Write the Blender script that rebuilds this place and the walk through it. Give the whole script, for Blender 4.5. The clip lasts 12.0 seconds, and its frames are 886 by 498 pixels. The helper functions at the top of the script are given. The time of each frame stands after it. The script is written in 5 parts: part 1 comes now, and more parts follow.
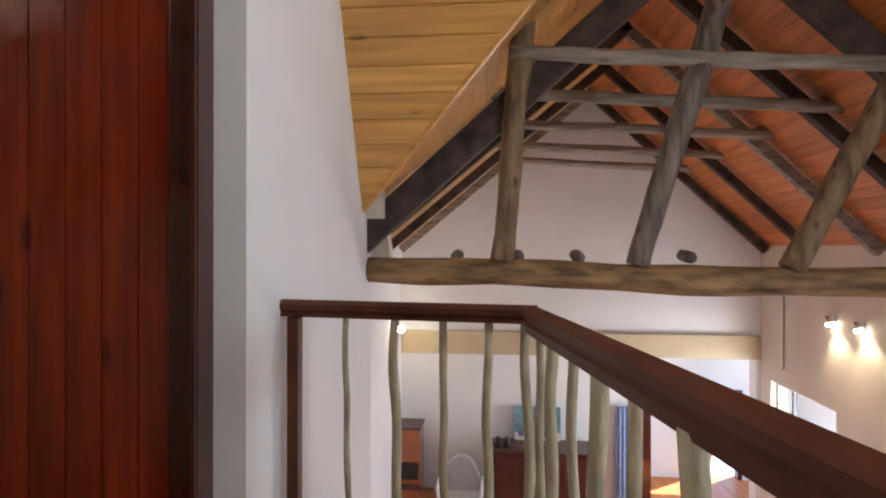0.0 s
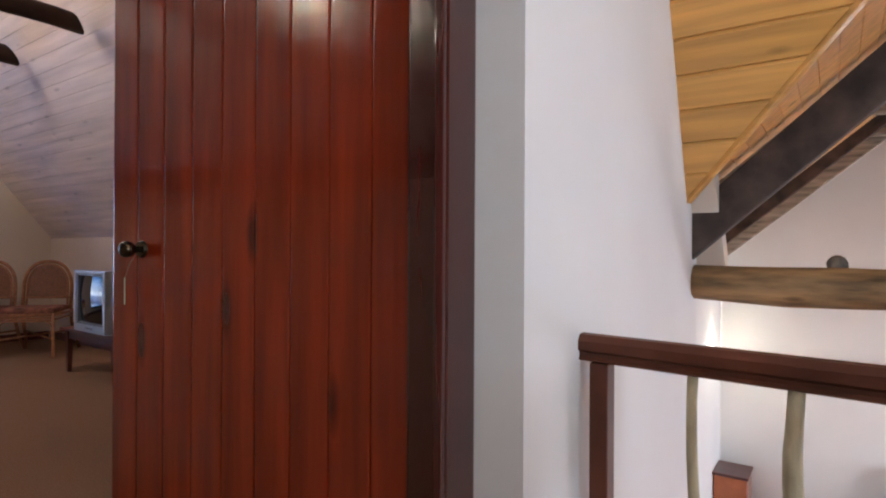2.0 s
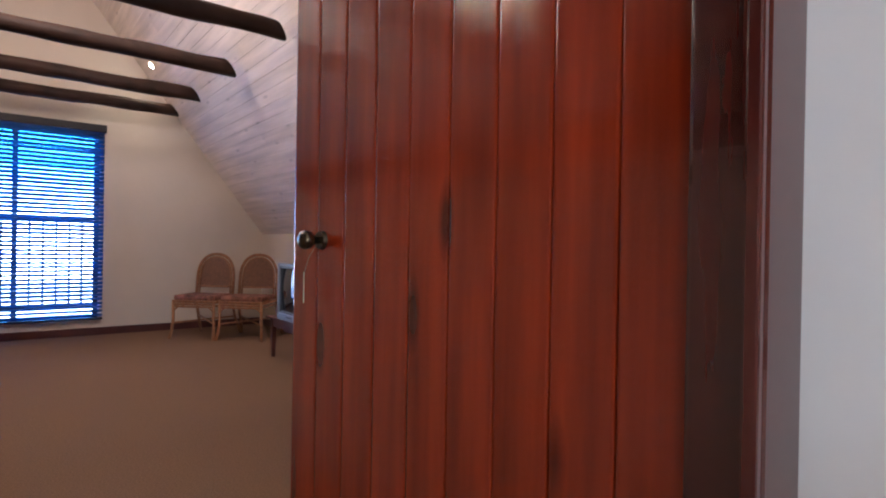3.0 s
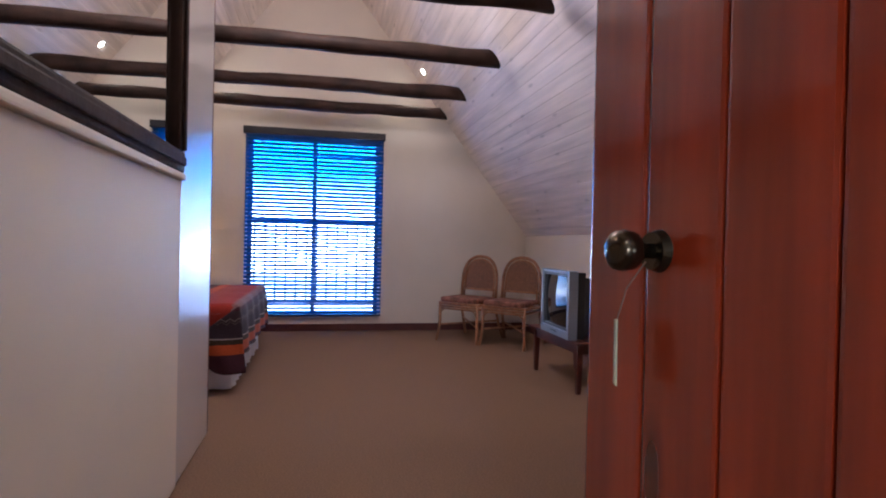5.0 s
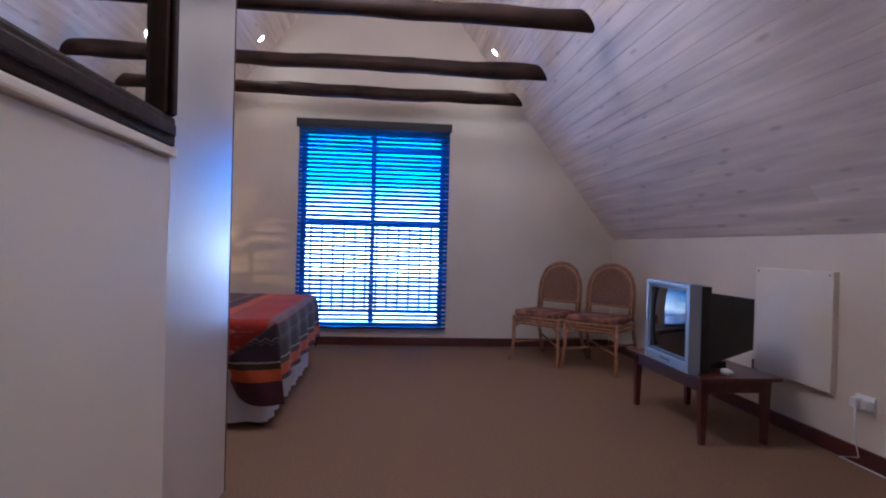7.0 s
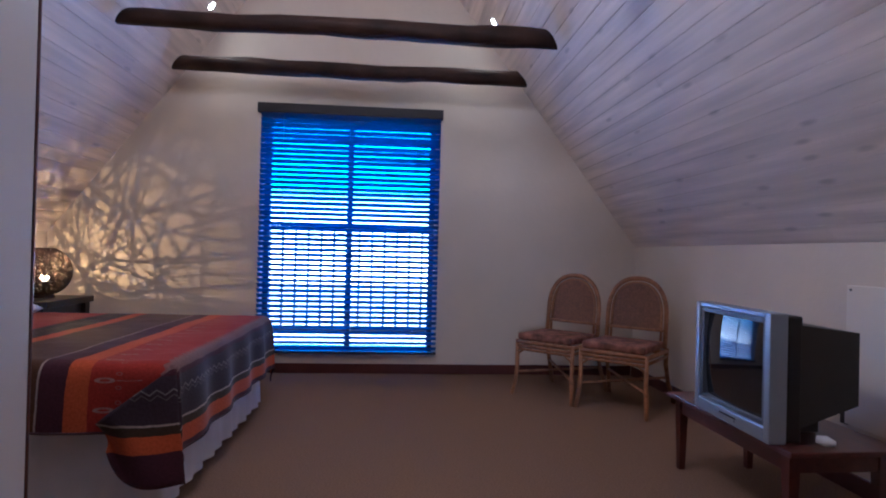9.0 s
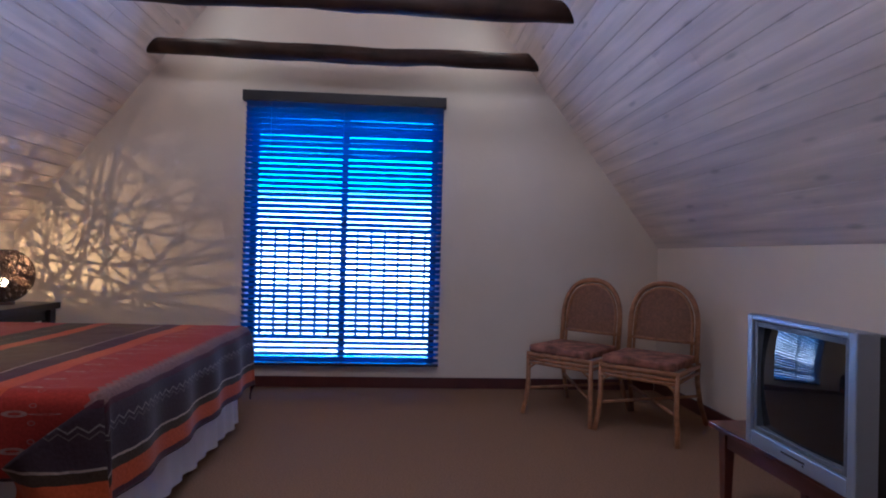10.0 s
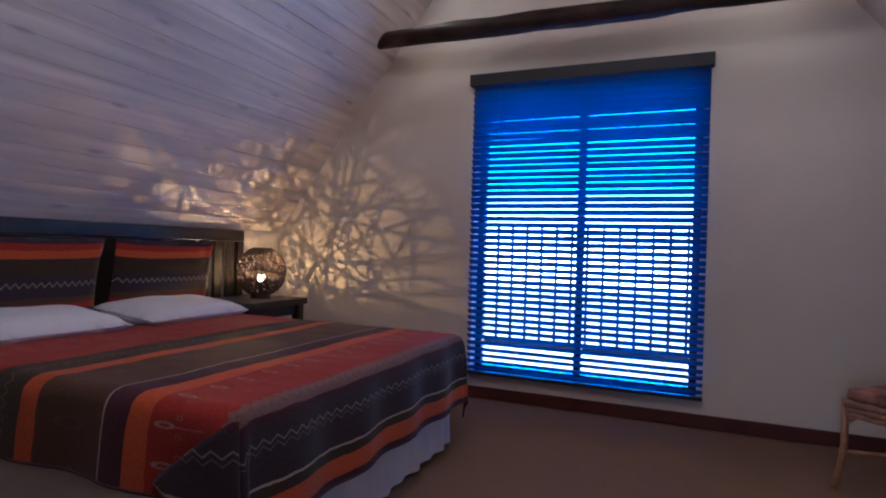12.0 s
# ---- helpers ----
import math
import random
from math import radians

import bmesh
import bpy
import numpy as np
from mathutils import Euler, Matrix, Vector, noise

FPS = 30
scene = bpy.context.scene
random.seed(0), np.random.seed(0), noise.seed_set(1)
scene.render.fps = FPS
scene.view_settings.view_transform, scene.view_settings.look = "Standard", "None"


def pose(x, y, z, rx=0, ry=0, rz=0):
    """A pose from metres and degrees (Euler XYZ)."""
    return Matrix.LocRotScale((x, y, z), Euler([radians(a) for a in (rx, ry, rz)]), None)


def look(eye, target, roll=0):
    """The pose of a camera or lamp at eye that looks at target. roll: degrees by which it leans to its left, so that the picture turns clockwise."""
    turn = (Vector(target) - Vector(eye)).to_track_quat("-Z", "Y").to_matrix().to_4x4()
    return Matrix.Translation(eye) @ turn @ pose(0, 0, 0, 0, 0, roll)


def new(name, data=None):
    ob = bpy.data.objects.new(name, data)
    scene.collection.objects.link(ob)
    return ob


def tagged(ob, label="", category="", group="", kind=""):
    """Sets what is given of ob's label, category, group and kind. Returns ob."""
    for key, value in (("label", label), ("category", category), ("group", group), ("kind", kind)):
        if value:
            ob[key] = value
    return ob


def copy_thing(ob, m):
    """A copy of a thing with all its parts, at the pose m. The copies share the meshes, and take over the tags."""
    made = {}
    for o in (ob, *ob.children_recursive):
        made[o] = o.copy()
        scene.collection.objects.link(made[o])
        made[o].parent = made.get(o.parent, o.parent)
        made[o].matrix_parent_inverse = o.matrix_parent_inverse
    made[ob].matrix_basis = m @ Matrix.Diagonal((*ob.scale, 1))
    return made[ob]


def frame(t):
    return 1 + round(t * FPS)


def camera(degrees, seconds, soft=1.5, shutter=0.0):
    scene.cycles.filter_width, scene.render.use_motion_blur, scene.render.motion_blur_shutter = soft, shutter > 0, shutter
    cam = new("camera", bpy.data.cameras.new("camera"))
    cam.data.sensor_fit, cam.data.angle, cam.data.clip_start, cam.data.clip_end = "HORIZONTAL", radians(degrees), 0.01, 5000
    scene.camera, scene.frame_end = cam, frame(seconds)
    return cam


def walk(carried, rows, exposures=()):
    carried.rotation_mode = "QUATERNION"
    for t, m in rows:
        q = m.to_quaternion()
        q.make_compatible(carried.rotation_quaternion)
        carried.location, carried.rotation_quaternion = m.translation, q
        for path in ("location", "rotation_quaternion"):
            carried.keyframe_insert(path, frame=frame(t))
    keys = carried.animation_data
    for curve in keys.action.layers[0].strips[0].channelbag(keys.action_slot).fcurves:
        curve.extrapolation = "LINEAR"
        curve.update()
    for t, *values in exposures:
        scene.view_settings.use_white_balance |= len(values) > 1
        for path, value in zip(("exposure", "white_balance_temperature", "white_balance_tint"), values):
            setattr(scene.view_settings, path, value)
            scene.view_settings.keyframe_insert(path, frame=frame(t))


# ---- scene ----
cam = camera(76.1, 12.0, soft=2.0)
PATH = [
    (0, (-0.021, 0.033, 1.034), (-0.216, 2.024, 1.028), 0.14),
    (0.5, (-0.074, 0.216, 1.036), (-0.403, 2.189, 1.036), 0.10),
    (1, (-0.122, 0.380, 1.037), (-0.613, 2.319, 1.035), 0.15),
    (1.5, (-0.178, 0.545, 1.036), (-0.996, 2.370, 1.038), 0.05),
    (2, (-0.288, 0.680, 1.033), (-1.427, 2.324, 1.038), 0.30),
    (2.5, (-0.423, 0.756, 1.037), (-1.805, 2.201, 1.031), 0.80),
    (3, (-0.556, 0.853, 1.022), (-2.136, 2.079, 1.016), 0.98),
    (3.5, (-0.686, 0.945, 1.015), (-2.445, 1.897, 1.004), 1.00),
    (5.5, (-1.294, 1.092, 1.038), (-3.269, 1.402, 1.018), 1.47),
    (6, (-1.473, 1.130, 1.038), (-3.460, 1.360, 1.018), 1.55),
    (6.5, (-1.680, 1.117, 1.030), (-3.670, 1.317, 1.014), 1.52),
    (8.5, (-2.601, 1.247, 1.044), (-4.594, 1.413, 1.053), 1.46),
    (9, (-2.827, 1.351, 1.054), (-4.820, 1.515, 1.068), 1.41),
    (9.5, (-3.035, 1.406, 1.051), (-5.029, 1.564, 1.068), 1.36),
    (10, (-3.271, 1.441, 1.056), (-5.267, 1.570, 1.076), 1.40),
    (10.5, (-3.470, 1.515, 1.065), (-5.470, 1.519, 1.087), 1.49),
    (11, (-3.642, 1.610, 1.053), (-5.618, 1.300, 1.068), 1.57),
    (11.5, (-3.809, 1.587, 1.040), (-5.733, 1.041, 1.055), 1.75),
    (12, (-3.934, 1.572, 1.051), (-5.777, 0.795, 1.050), 1.72),
]
EXPOSURES = [(0, 1.85, 6100, 10), (1.5, 2.1, 6000, 10), (2.5, 2.4, 5700, 10), (3.5, 2.75, 5500, 10), (5.5, 2.45, 4950, 10), (8.5, 2.15, 4500, 10), (10.5, 1.95, 4600, 10), (12, 1.78, 4650, 10)]
walk(cam, [(t, look(eye, target, roll)) for t, eye, target, roll in PATH], EXPOSURES)

# ---- world and light ----
world = bpy.data.worlds.new("sky")
scene.world = world
world.use_nodes = True
wn = world.node_tree
sky = wn.nodes.new("ShaderNodeTexSky")
sky.sky_type, sky.sun_disc = "NISHITA", False
sky.sun_elevation, sky.sun_rotation = radians(45), radians(53)
sky.ozone_density, sky.dust_density = 4.0, 0.3
wn.nodes["Background"].inputs[1].default_value = 0.15
wn.links.new(sky.outputs[0], wn.nodes["Background"].inputs[0])
sun = new("sun", bpy.data.lights.new("sun", "SUN"))
sun.data.energy, sun.data.angle, sun.data.color = 5.0, radians(0.6), (1, 0.95, 0.88)
sun.matrix_world = look((8, 6, 10), (0, 0, 0))


def area_lamp(name, x, y, z, target, sx, sy, watts, color):
    ob = new(name, bpy.data.lights.new(name, "AREA"))
    ob.data.shape, ob.data.size, ob.data.size_y = "RECTANGLE", sx, sy
    ob.data.energy, ob.data.color = watts, color
    ob.matrix_world = look((x, y, z), target)
    return ob


def point_lamp(name, x, y, z, watts, color, radius=0.02):
    ob = new(name, bpy.data.lights.new(name, "POINT"))
    ob.data.energy, ob.data.color, ob.data.shadow_soft_size = watts, color, radius
    ob.location = (x, y, z)
    return ob


def spot_lamp(name, eye, target, watts, color, degrees, blend=0.6, radius=0.03):
    ob = new(name, bpy.data.lights.new(name, "SPOT"))
    ob.data.energy, ob.data.color, ob.data.shadow_soft_size = watts, color, radius
    ob.data.spot_size, ob.data.spot_blend = radians(degrees), blend
    ob.matrix_world = look(eye, target)
    return ob


# the lamps of the place, daylight in the living room window, and added fills
area_lamp("living_daylight", 3.55, 6.80, -1.28, (0, 6.6, -1.5), 1.25, 1.2, 24, (0.95, 0.98, 1.0))
# added fill from the side of the landing, no window known there
area_lamp("landing_fill", 3.35, 0.35, 1.30, (0, 1.4, 1.3), 1.3, 0.9, 26, (0.86, 0.94, 1.0))
spot_lamp("downlight_beam_north", (-7.36, 2.08, 2.90), (-7.0, 1.5, 0), 1.6, (1, 0.74, 0.48), 130, 0.9)
spot_lamp("downlight_beam_south", (-7.36, -0.12, 2.90), (-7.0, 0.4, 0), 1.6, (1, 0.74, 0.48), 130, 0.9)
point_lamp("wicker_lamp_light", -7.145, -1.18, 0.833, 9.0, (1, 0.55, 0.19), 0.003)
spot_lamp("wall_spot_light", (3.27, 6.12, 0.26), (3.42, 5.9, -0.9), 6, (1, 0.78, 0.5), 95)
spot_lamp("wall_spot_light", (3.27, 5.66, 0.29), (3.42, 5.45, -0.9), 6, (1, 0.78, 0.5), 95)
point_lamp("wall_lamp_light", -1.26, 7.2, -0.02, 4, (1, 0.76, 0.48), 0.045)
# added fill above the landing, without a fixture
point_lamp("landing_fill_high", 0.5, 0.2, 3.3, 6, (1, 0.95, 0.88), 0.12)
# added fill that lifts the bedroom ceiling and walls, no fixture here
point_lamp("bedroom_fill", -4.7, 0.98, 3.15, 15, (1, 0.78, 0.64), 0.28)
# added spot that brightens the closet front from out of view
spot_lamp("closet_fill_beam", (-3.0, 2.06, 2.90), (-2.2, 0.45, 0.7), 9, (1, 0.72, 0.5), 95, 0.9)


# ---- plan ----
WX = -7.75          # inner face of the window wall
NY, SY = 3.48, -1.52  # knee walls
KZ = 1.15           # knee height
RY = 0.98           # ridge line
PITCH = 1.30        # rise of the bedroom roof
RZ = KZ + PITCH * (NY - RY)
PX = -0.695         # landing face of the partition
PT = 0.165          # its thickness
DY0, DY1 = 0.58, 1.495  # door opening
FAR_Y, FLOOR_Z = 7.8, -2.62
LX0, LX1 = -1.36, 3.39  # living room walls
LRX, LRZ, EAVE = 1.15, 3.20, 1.06  # living room ridge and eaves


# ---- materials ----
def material(name, color, rough=0.6, metal=0.0, vary=0.12, scale=6.0, bump=0.0, bump_scale=60.0, coat=0.0, island=0.0, stretch=None, spec=0.5, knots=0.0, knot_scale=(2.2, 9, 9)):
    m = bpy.data.materials.new(name)
    m.use_nodes = True
    n, l = m.node_tree.nodes, m.node_tree.links
    b = n["Principled BSDF"]
    b.inputs["Roughness"].default_value, b.inputs["Metallic"].default_value = rough, metal
    b.inputs["Coat Weight"].default_value = coat
    b.inputs["Specular IOR Level"].default_value = spec
    tc, mp, nz = n.new("ShaderNodeTexCoord"), n.new("ShaderNodeMapping"), n.new("ShaderNodeTexNoise")
    if stretch:
        mp.inputs["Scale"].default_value = stretch
    l.new(tc.outputs["Object"], mp.inputs["Vector"])
    l.new(mp.outputs[0], nz.inputs["Vector"])
    nz.inputs["Scale"].default_value, nz.inputs["Detail"].default_value = scale, 6
    mix = n.new("ShaderNodeMix")
    mix.data_type = "RGBA"
    lo = [c * (1 - vary) for c in color] + [1]
    hi = [min(1, c * (1 + vary)) for c in color] + [1]
    mix.inputs[6].default_value, mix.inputs[7].default_value = lo, hi
    ramp = n.new("ShaderNodeMapRange")
    ramp.inputs[1].default_value, ramp.inputs[2].default_value = 0.3, 0.7
    l.new(nz.outputs[0], ramp.inputs[0])
    l.new(ramp.outputs[0], mix.inputs[0])
    out = mix.outputs[2]
    if island:
        geo, hsv = n.new("ShaderNodeNewGeometry"), n.new("ShaderNodeHueSaturation")
        mr = n.new("ShaderNodeMapRange")
        mr.inputs[3].default_value, mr.inputs[4].default_value = 1 - island, 1 + island
        l.new(geo.outputs["Random Per Island"], mr.inputs[0])
        l.new(mr.outputs[0], hsv.inputs["Value"])
        l.new(out, hsv.inputs["Color"])
        out = hsv.outputs[0]
    if knots:
        km, vo, mk, kx = n.new("ShaderNodeMapping"), n.new("ShaderNodeTexVoronoi"), n.new("ShaderNodeMapRange"), n.new("ShaderNodeMix")
        km.inputs["Scale"].default_value = knot_scale
        km.inputs["Location"].default_value = (0.37, 0.21, 0.13)
        l.new(tc.outputs["Object"], km.inputs["Vector"])
        l.new(km.outputs[0], vo.inputs["Vector"])
        vo.inputs["Scale"].default_value = 1.0
        mk.inputs[1].default_value, mk.inputs[2].default_value, mk.inputs[3].default_value, mk.inputs[4].default_value = 0.06, 0.16, knots, 0
        l.new(vo.outputs["Distance"], mk.inputs[0])
        kx.data_type = "RGBA"
        kx.inputs[7].default_value = [c * 0.22 for c in color] + [1]
        l.new(mk.outputs[0], kx.inputs[0])
        l.new(out, kx.inputs[6])
        out = kx.outputs[2]
    l.new(out, b.inputs["Base Color"])
    if bump:
        n2, bp = n.new("ShaderNodeTexNoise"), n.new("ShaderNodeBump")
        n2.inputs["Scale"].default_value, n2.inputs["Detail"].default_value = bump_scale, 4
        l.new(mp.outputs[0], n2.inputs["Vector"])
        bp.inputs["Strength"].default_value, bp.inputs["Distance"].default_value = bump, 0.01
        l.new(n2.outputs[0], bp.inputs["Height"])
        l.new(bp.outputs[0], b.inputs["Normal"])
    return m


def emitter(name, color, strength):
    m = bpy.data.materials.new(name)
    m.use_nodes = True
    b = m.node_tree.nodes["Principled BSDF"]
    b.inputs["Base Color"].default_value = (*color, 1)
    b.inputs["Emission Color"].default_value = (*color, 1)
    b.inputs["Emission Strength"].default_value = strength
    return m


PLASTER = material("plaster", (0.68, 0.60, 0.51), 0.85, vary=0.05, scale=1.5, bump=0.15, bump_scale=25)
PLASTER_COOL = material("plaster_white", (0.78, 0.78, 0.78), 0.8, vary=0.04, scale=1.2, bump=0.15, bump_scale=18)
CARPET = material("carpet", (0.25, 0.155, 0.10), 0.97, vary=0.18, scale=120, bump=0.6, bump_scale=500, spec=0.1)
WHITEWASH = material("whitewashed_pine", (0.80, 0.71, 0.64), 0.45, vary=0.16, scale=3, stretch=(0.4, 6, 6), island=0.06, bump=0.08, bump_scale=30, knots=0.35, knot_scale=(2.4, 9, 9))
PINE = material("varnished_pine", (0.62, 0.33, 0.09), 0.35, vary=0.2, scale=3, stretch=(0.5, 8, 8), island=0.12, knots=0.8, knot_scale=(2.5, 7, 7))
PINE_RED = material("pine_roof_boards", (0.52, 0.18, 0.05), 0.45, vary=0.25, scale=3, stretch=(8, 0.5, 8), island=0.15)
LOG_ALONG = material("weathered_log", (0.25, 0.15, 0.066), 0.7, vary=0.75, scale=4, stretch=(0.9, 4, 4), bump=0.6, bump_scale=9, knots=0.85, knot_scale=(3, 8, 8))
LOG_UP = material("brown_log", (0.20, 0.135, 0.072), 0.72, vary=0.6, scale=4, stretch=(5, 5, 0.9), bump=0.6, bump_scale=9, knots=0.85, knot_scale=(8, 8, 3))
LOG_GREY_UP = material("grey_log", (0.165, 0.135, 0.110), 0.75, vary=0.6, scale=4, stretch=(6, 6, 0.8), bump=0.6, bump_scale=9, knots=0.8, knot_scale=(8, 8, 3))
LOG_GREY_ALONG = material("grey_log_lengthwise", (0.26, 0.225, 0.185), 0.75, vary=0.5, scale=4, stretch=(0.8, 6, 6), bump=0.5, bump_scale=9, knots=0.75, knot_scale=(3, 8, 8))
RAFTER = material("dark_weathered_rafter", (0.058, 0.038, 0.03), 0.75, vary=0.65, scale=4, stretch=(2, 5, 2), bump=0.5, bump_scale=12)
BEAM = material("dark_stained_beam", (0.030, 0.014, 0.009), 0.65, spec=0.25, vary=0.5, scale=5, bump=0.3, bump_scale=25)
DOOR_WOOD = material("red_varnished_boards", (0.215, 0.021, 0.0042), 0.16, vary=0.35, scale=3, stretch=(7, 7, 0.5), coat=0.5, island=0.08, knots=0.85, knot_scale=(8, 8, 2.2))
FRAME_WOOD = material("dark_door_frame", (0.05, 0.008, 0.006), 0.2, vary=0.35, scale=4, stretch=(6, 6, 0.5), coat=0.6)
RAIL_WOOD = material("brown_rail", (0.095, 0.029, 0.014), 0.5, vary=0.3, scale=4, stretch=(2, 2, 2), spec=0.25)
SKIRT_WOOD = material("dark_skirting", (0.075, 0.016, 0.012), 0.4, vary=0.25, scale=4)
MAHOGANY = material("mahogany", (0.085, 0.018, 0.012), 0.35, vary=0.3, scale=4, stretch=(1, 6, 6), coat=0.2)
RATTAN = material("rattan", (0.31, 0.145, 0.066), 0.5, vary=0.3, scale=25)
CANE = material("woven_cane", (0.19, 0.09, 0.048), 0.6, vary=0.3, scale=60, bump=0.4, bump_scale=150)
SILVER = material("silver_plastic", (0.31, 0.36, 0.44), 0.32, metal=0.5, vary=0.04)
GREY_PLASTIC = material("grey_plastic", (0.13, 0.15, 0.18), 0.4, metal=0.3, vary=0.04)
BLACK = material("black_plastic", (0.012, 0.012, 0.014), 0.45, vary=0.2)
SCREEN = material("crt_glass", (0.01, 0.012, 0.016), 0.03, vary=0.05, coat=0.3, spec=0.6)
WHITE_PAINT = material("white_paint", (0.74, 0.68, 0.60), 0.5, vary=0.03, scale=2)
PLASTIC = material("white_plastic", (0.8, 0.8, 0.82), 0.35, vary=0.03)
LINEN = material("white_linen", (0.72, 0.71, 0.74), 0.9, vary=0.06, scale=5, bump=0.3, bump_scale=12)
BLIND_DARK = material("dark_blind_rail", (0.012, 0.009, 0.012), 0.5, vary=0.25, scale=4)
# the blue in this base colour imitates sky glow on dark slats
BLIND = material("slat_with_sky_glow", (0.045, 0.06, 0.13), 0.3, vary=0.25, scale=4, stretch=(4, 0.4, 4))
ALU = material("dark_window_frame", (0.03, 0.03, 0.035), 0.4, metal=0.4, vary=0.1)



GLOSS_WHITE = material("glossy_white_panel", (0.66, 0.63, 0.62), 0.3, vary=0.03, scale=2, coat=1.0)
DOOR_WOOD.node_tree.nodes["Principled BSDF"].inputs["Coat Roughness"].default_value = 0.22
GLOSS_WHITE.node_tree.nodes["Principled BSDF"].inputs["Coat Roughness"].default_value = 0.24
DARK_WOOD = material("black_stained_wood", (0.018, 0.012, 0.01), 0.4, vary=0.4, scale=5)
STICK = material("peeled_stick", (0.40, 0.34, 0.22), 0.65, vary=0.3, scale=9, stretch=(3, 3, 1), bump=0.3, bump_scale=30)
BRASS = material("aged_brass", (0.06, 0.042, 0.024), 0.22, metal=0.9, vary=0.2)
WICKER = material("dark_wicker", (0.035, 0.014, 0.008), 0.6, vary=0.3, scale=40)
TEAL = material("teal_picture", (0.17, 0.30, 0.33), 0.6, vary=0.45, scale=5)
# blue that stands for bluish light on the gable wall
BLUE_LIT = material("blue_lit_wall", (0.30, 0.38, 0.58), 0.85, vary=0.25, scale=6)
GROUND = material("dry_ground", (0.66, 0.62, 0.56), 0.95, vary=0.25, scale=0.4)
ORANGE_WOOD = material("orange_varnished_wood", (0.36, 0.10, 0.025), 0.22, vary=0.25, scale=4, coat=0.5)
CUSHION = material("worn_seat_cushion", (0.22, 0.095, 0.068), 0.9, vary=0.75, scale=16, bump=0.3, bump_scale=80)
BULB = emitter("warm_bulb", (1.0, 0.62, 0.26), 6)
SPOT_GLOW = emitter("spot_glow", (1.0, 0.86, 0.62), 25)

# translucent blue mixed into the slats stands in for the sky's bloom
sn, sl = BLIND.node_tree.nodes, BLIND.node_tree.links
tr, mx = sn.new("ShaderNodeBsdfTranslucent"), sn.new("ShaderNodeMixShader")
tr.inputs["Color"].default_value = (0.02, 0.34, 0.58, 1)
mx.inputs[0].default_value = 0.32
sl.new(sn["Principled BSDF"].outputs[0], mx.inputs[1])
sl.new(tr.outputs[0], mx.inputs[2])
sl.new(mx.outputs[0], sn["Material Output"].inputs["Surface"])

glass = bpy.data.materials.new("window_glass")
glass.use_nodes = True
gb = glass.node_tree.nodes["Principled BSDF"]
gb.inputs["Transmission Weight"].default_value, gb.inputs["Roughness"].default_value = 1.0, 0.0
gb.inputs["Base Color"].default_value, gb.inputs["IOR"].default_value = (0.95, 0.98, 1, 1), 1.05
mirror = bpy.data.materials.new("mirror_glass")
mirror.use_nodes = True
mb = mirror.node_tree.nodes["Principled BSDF"]
mb.inputs["Metallic"].default_value, mb.inputs["Roughness"].default_value = 1.0, 0.015
mb.inputs["Base Color"].default_value = (0.86, 0.88, 0.88, 1)


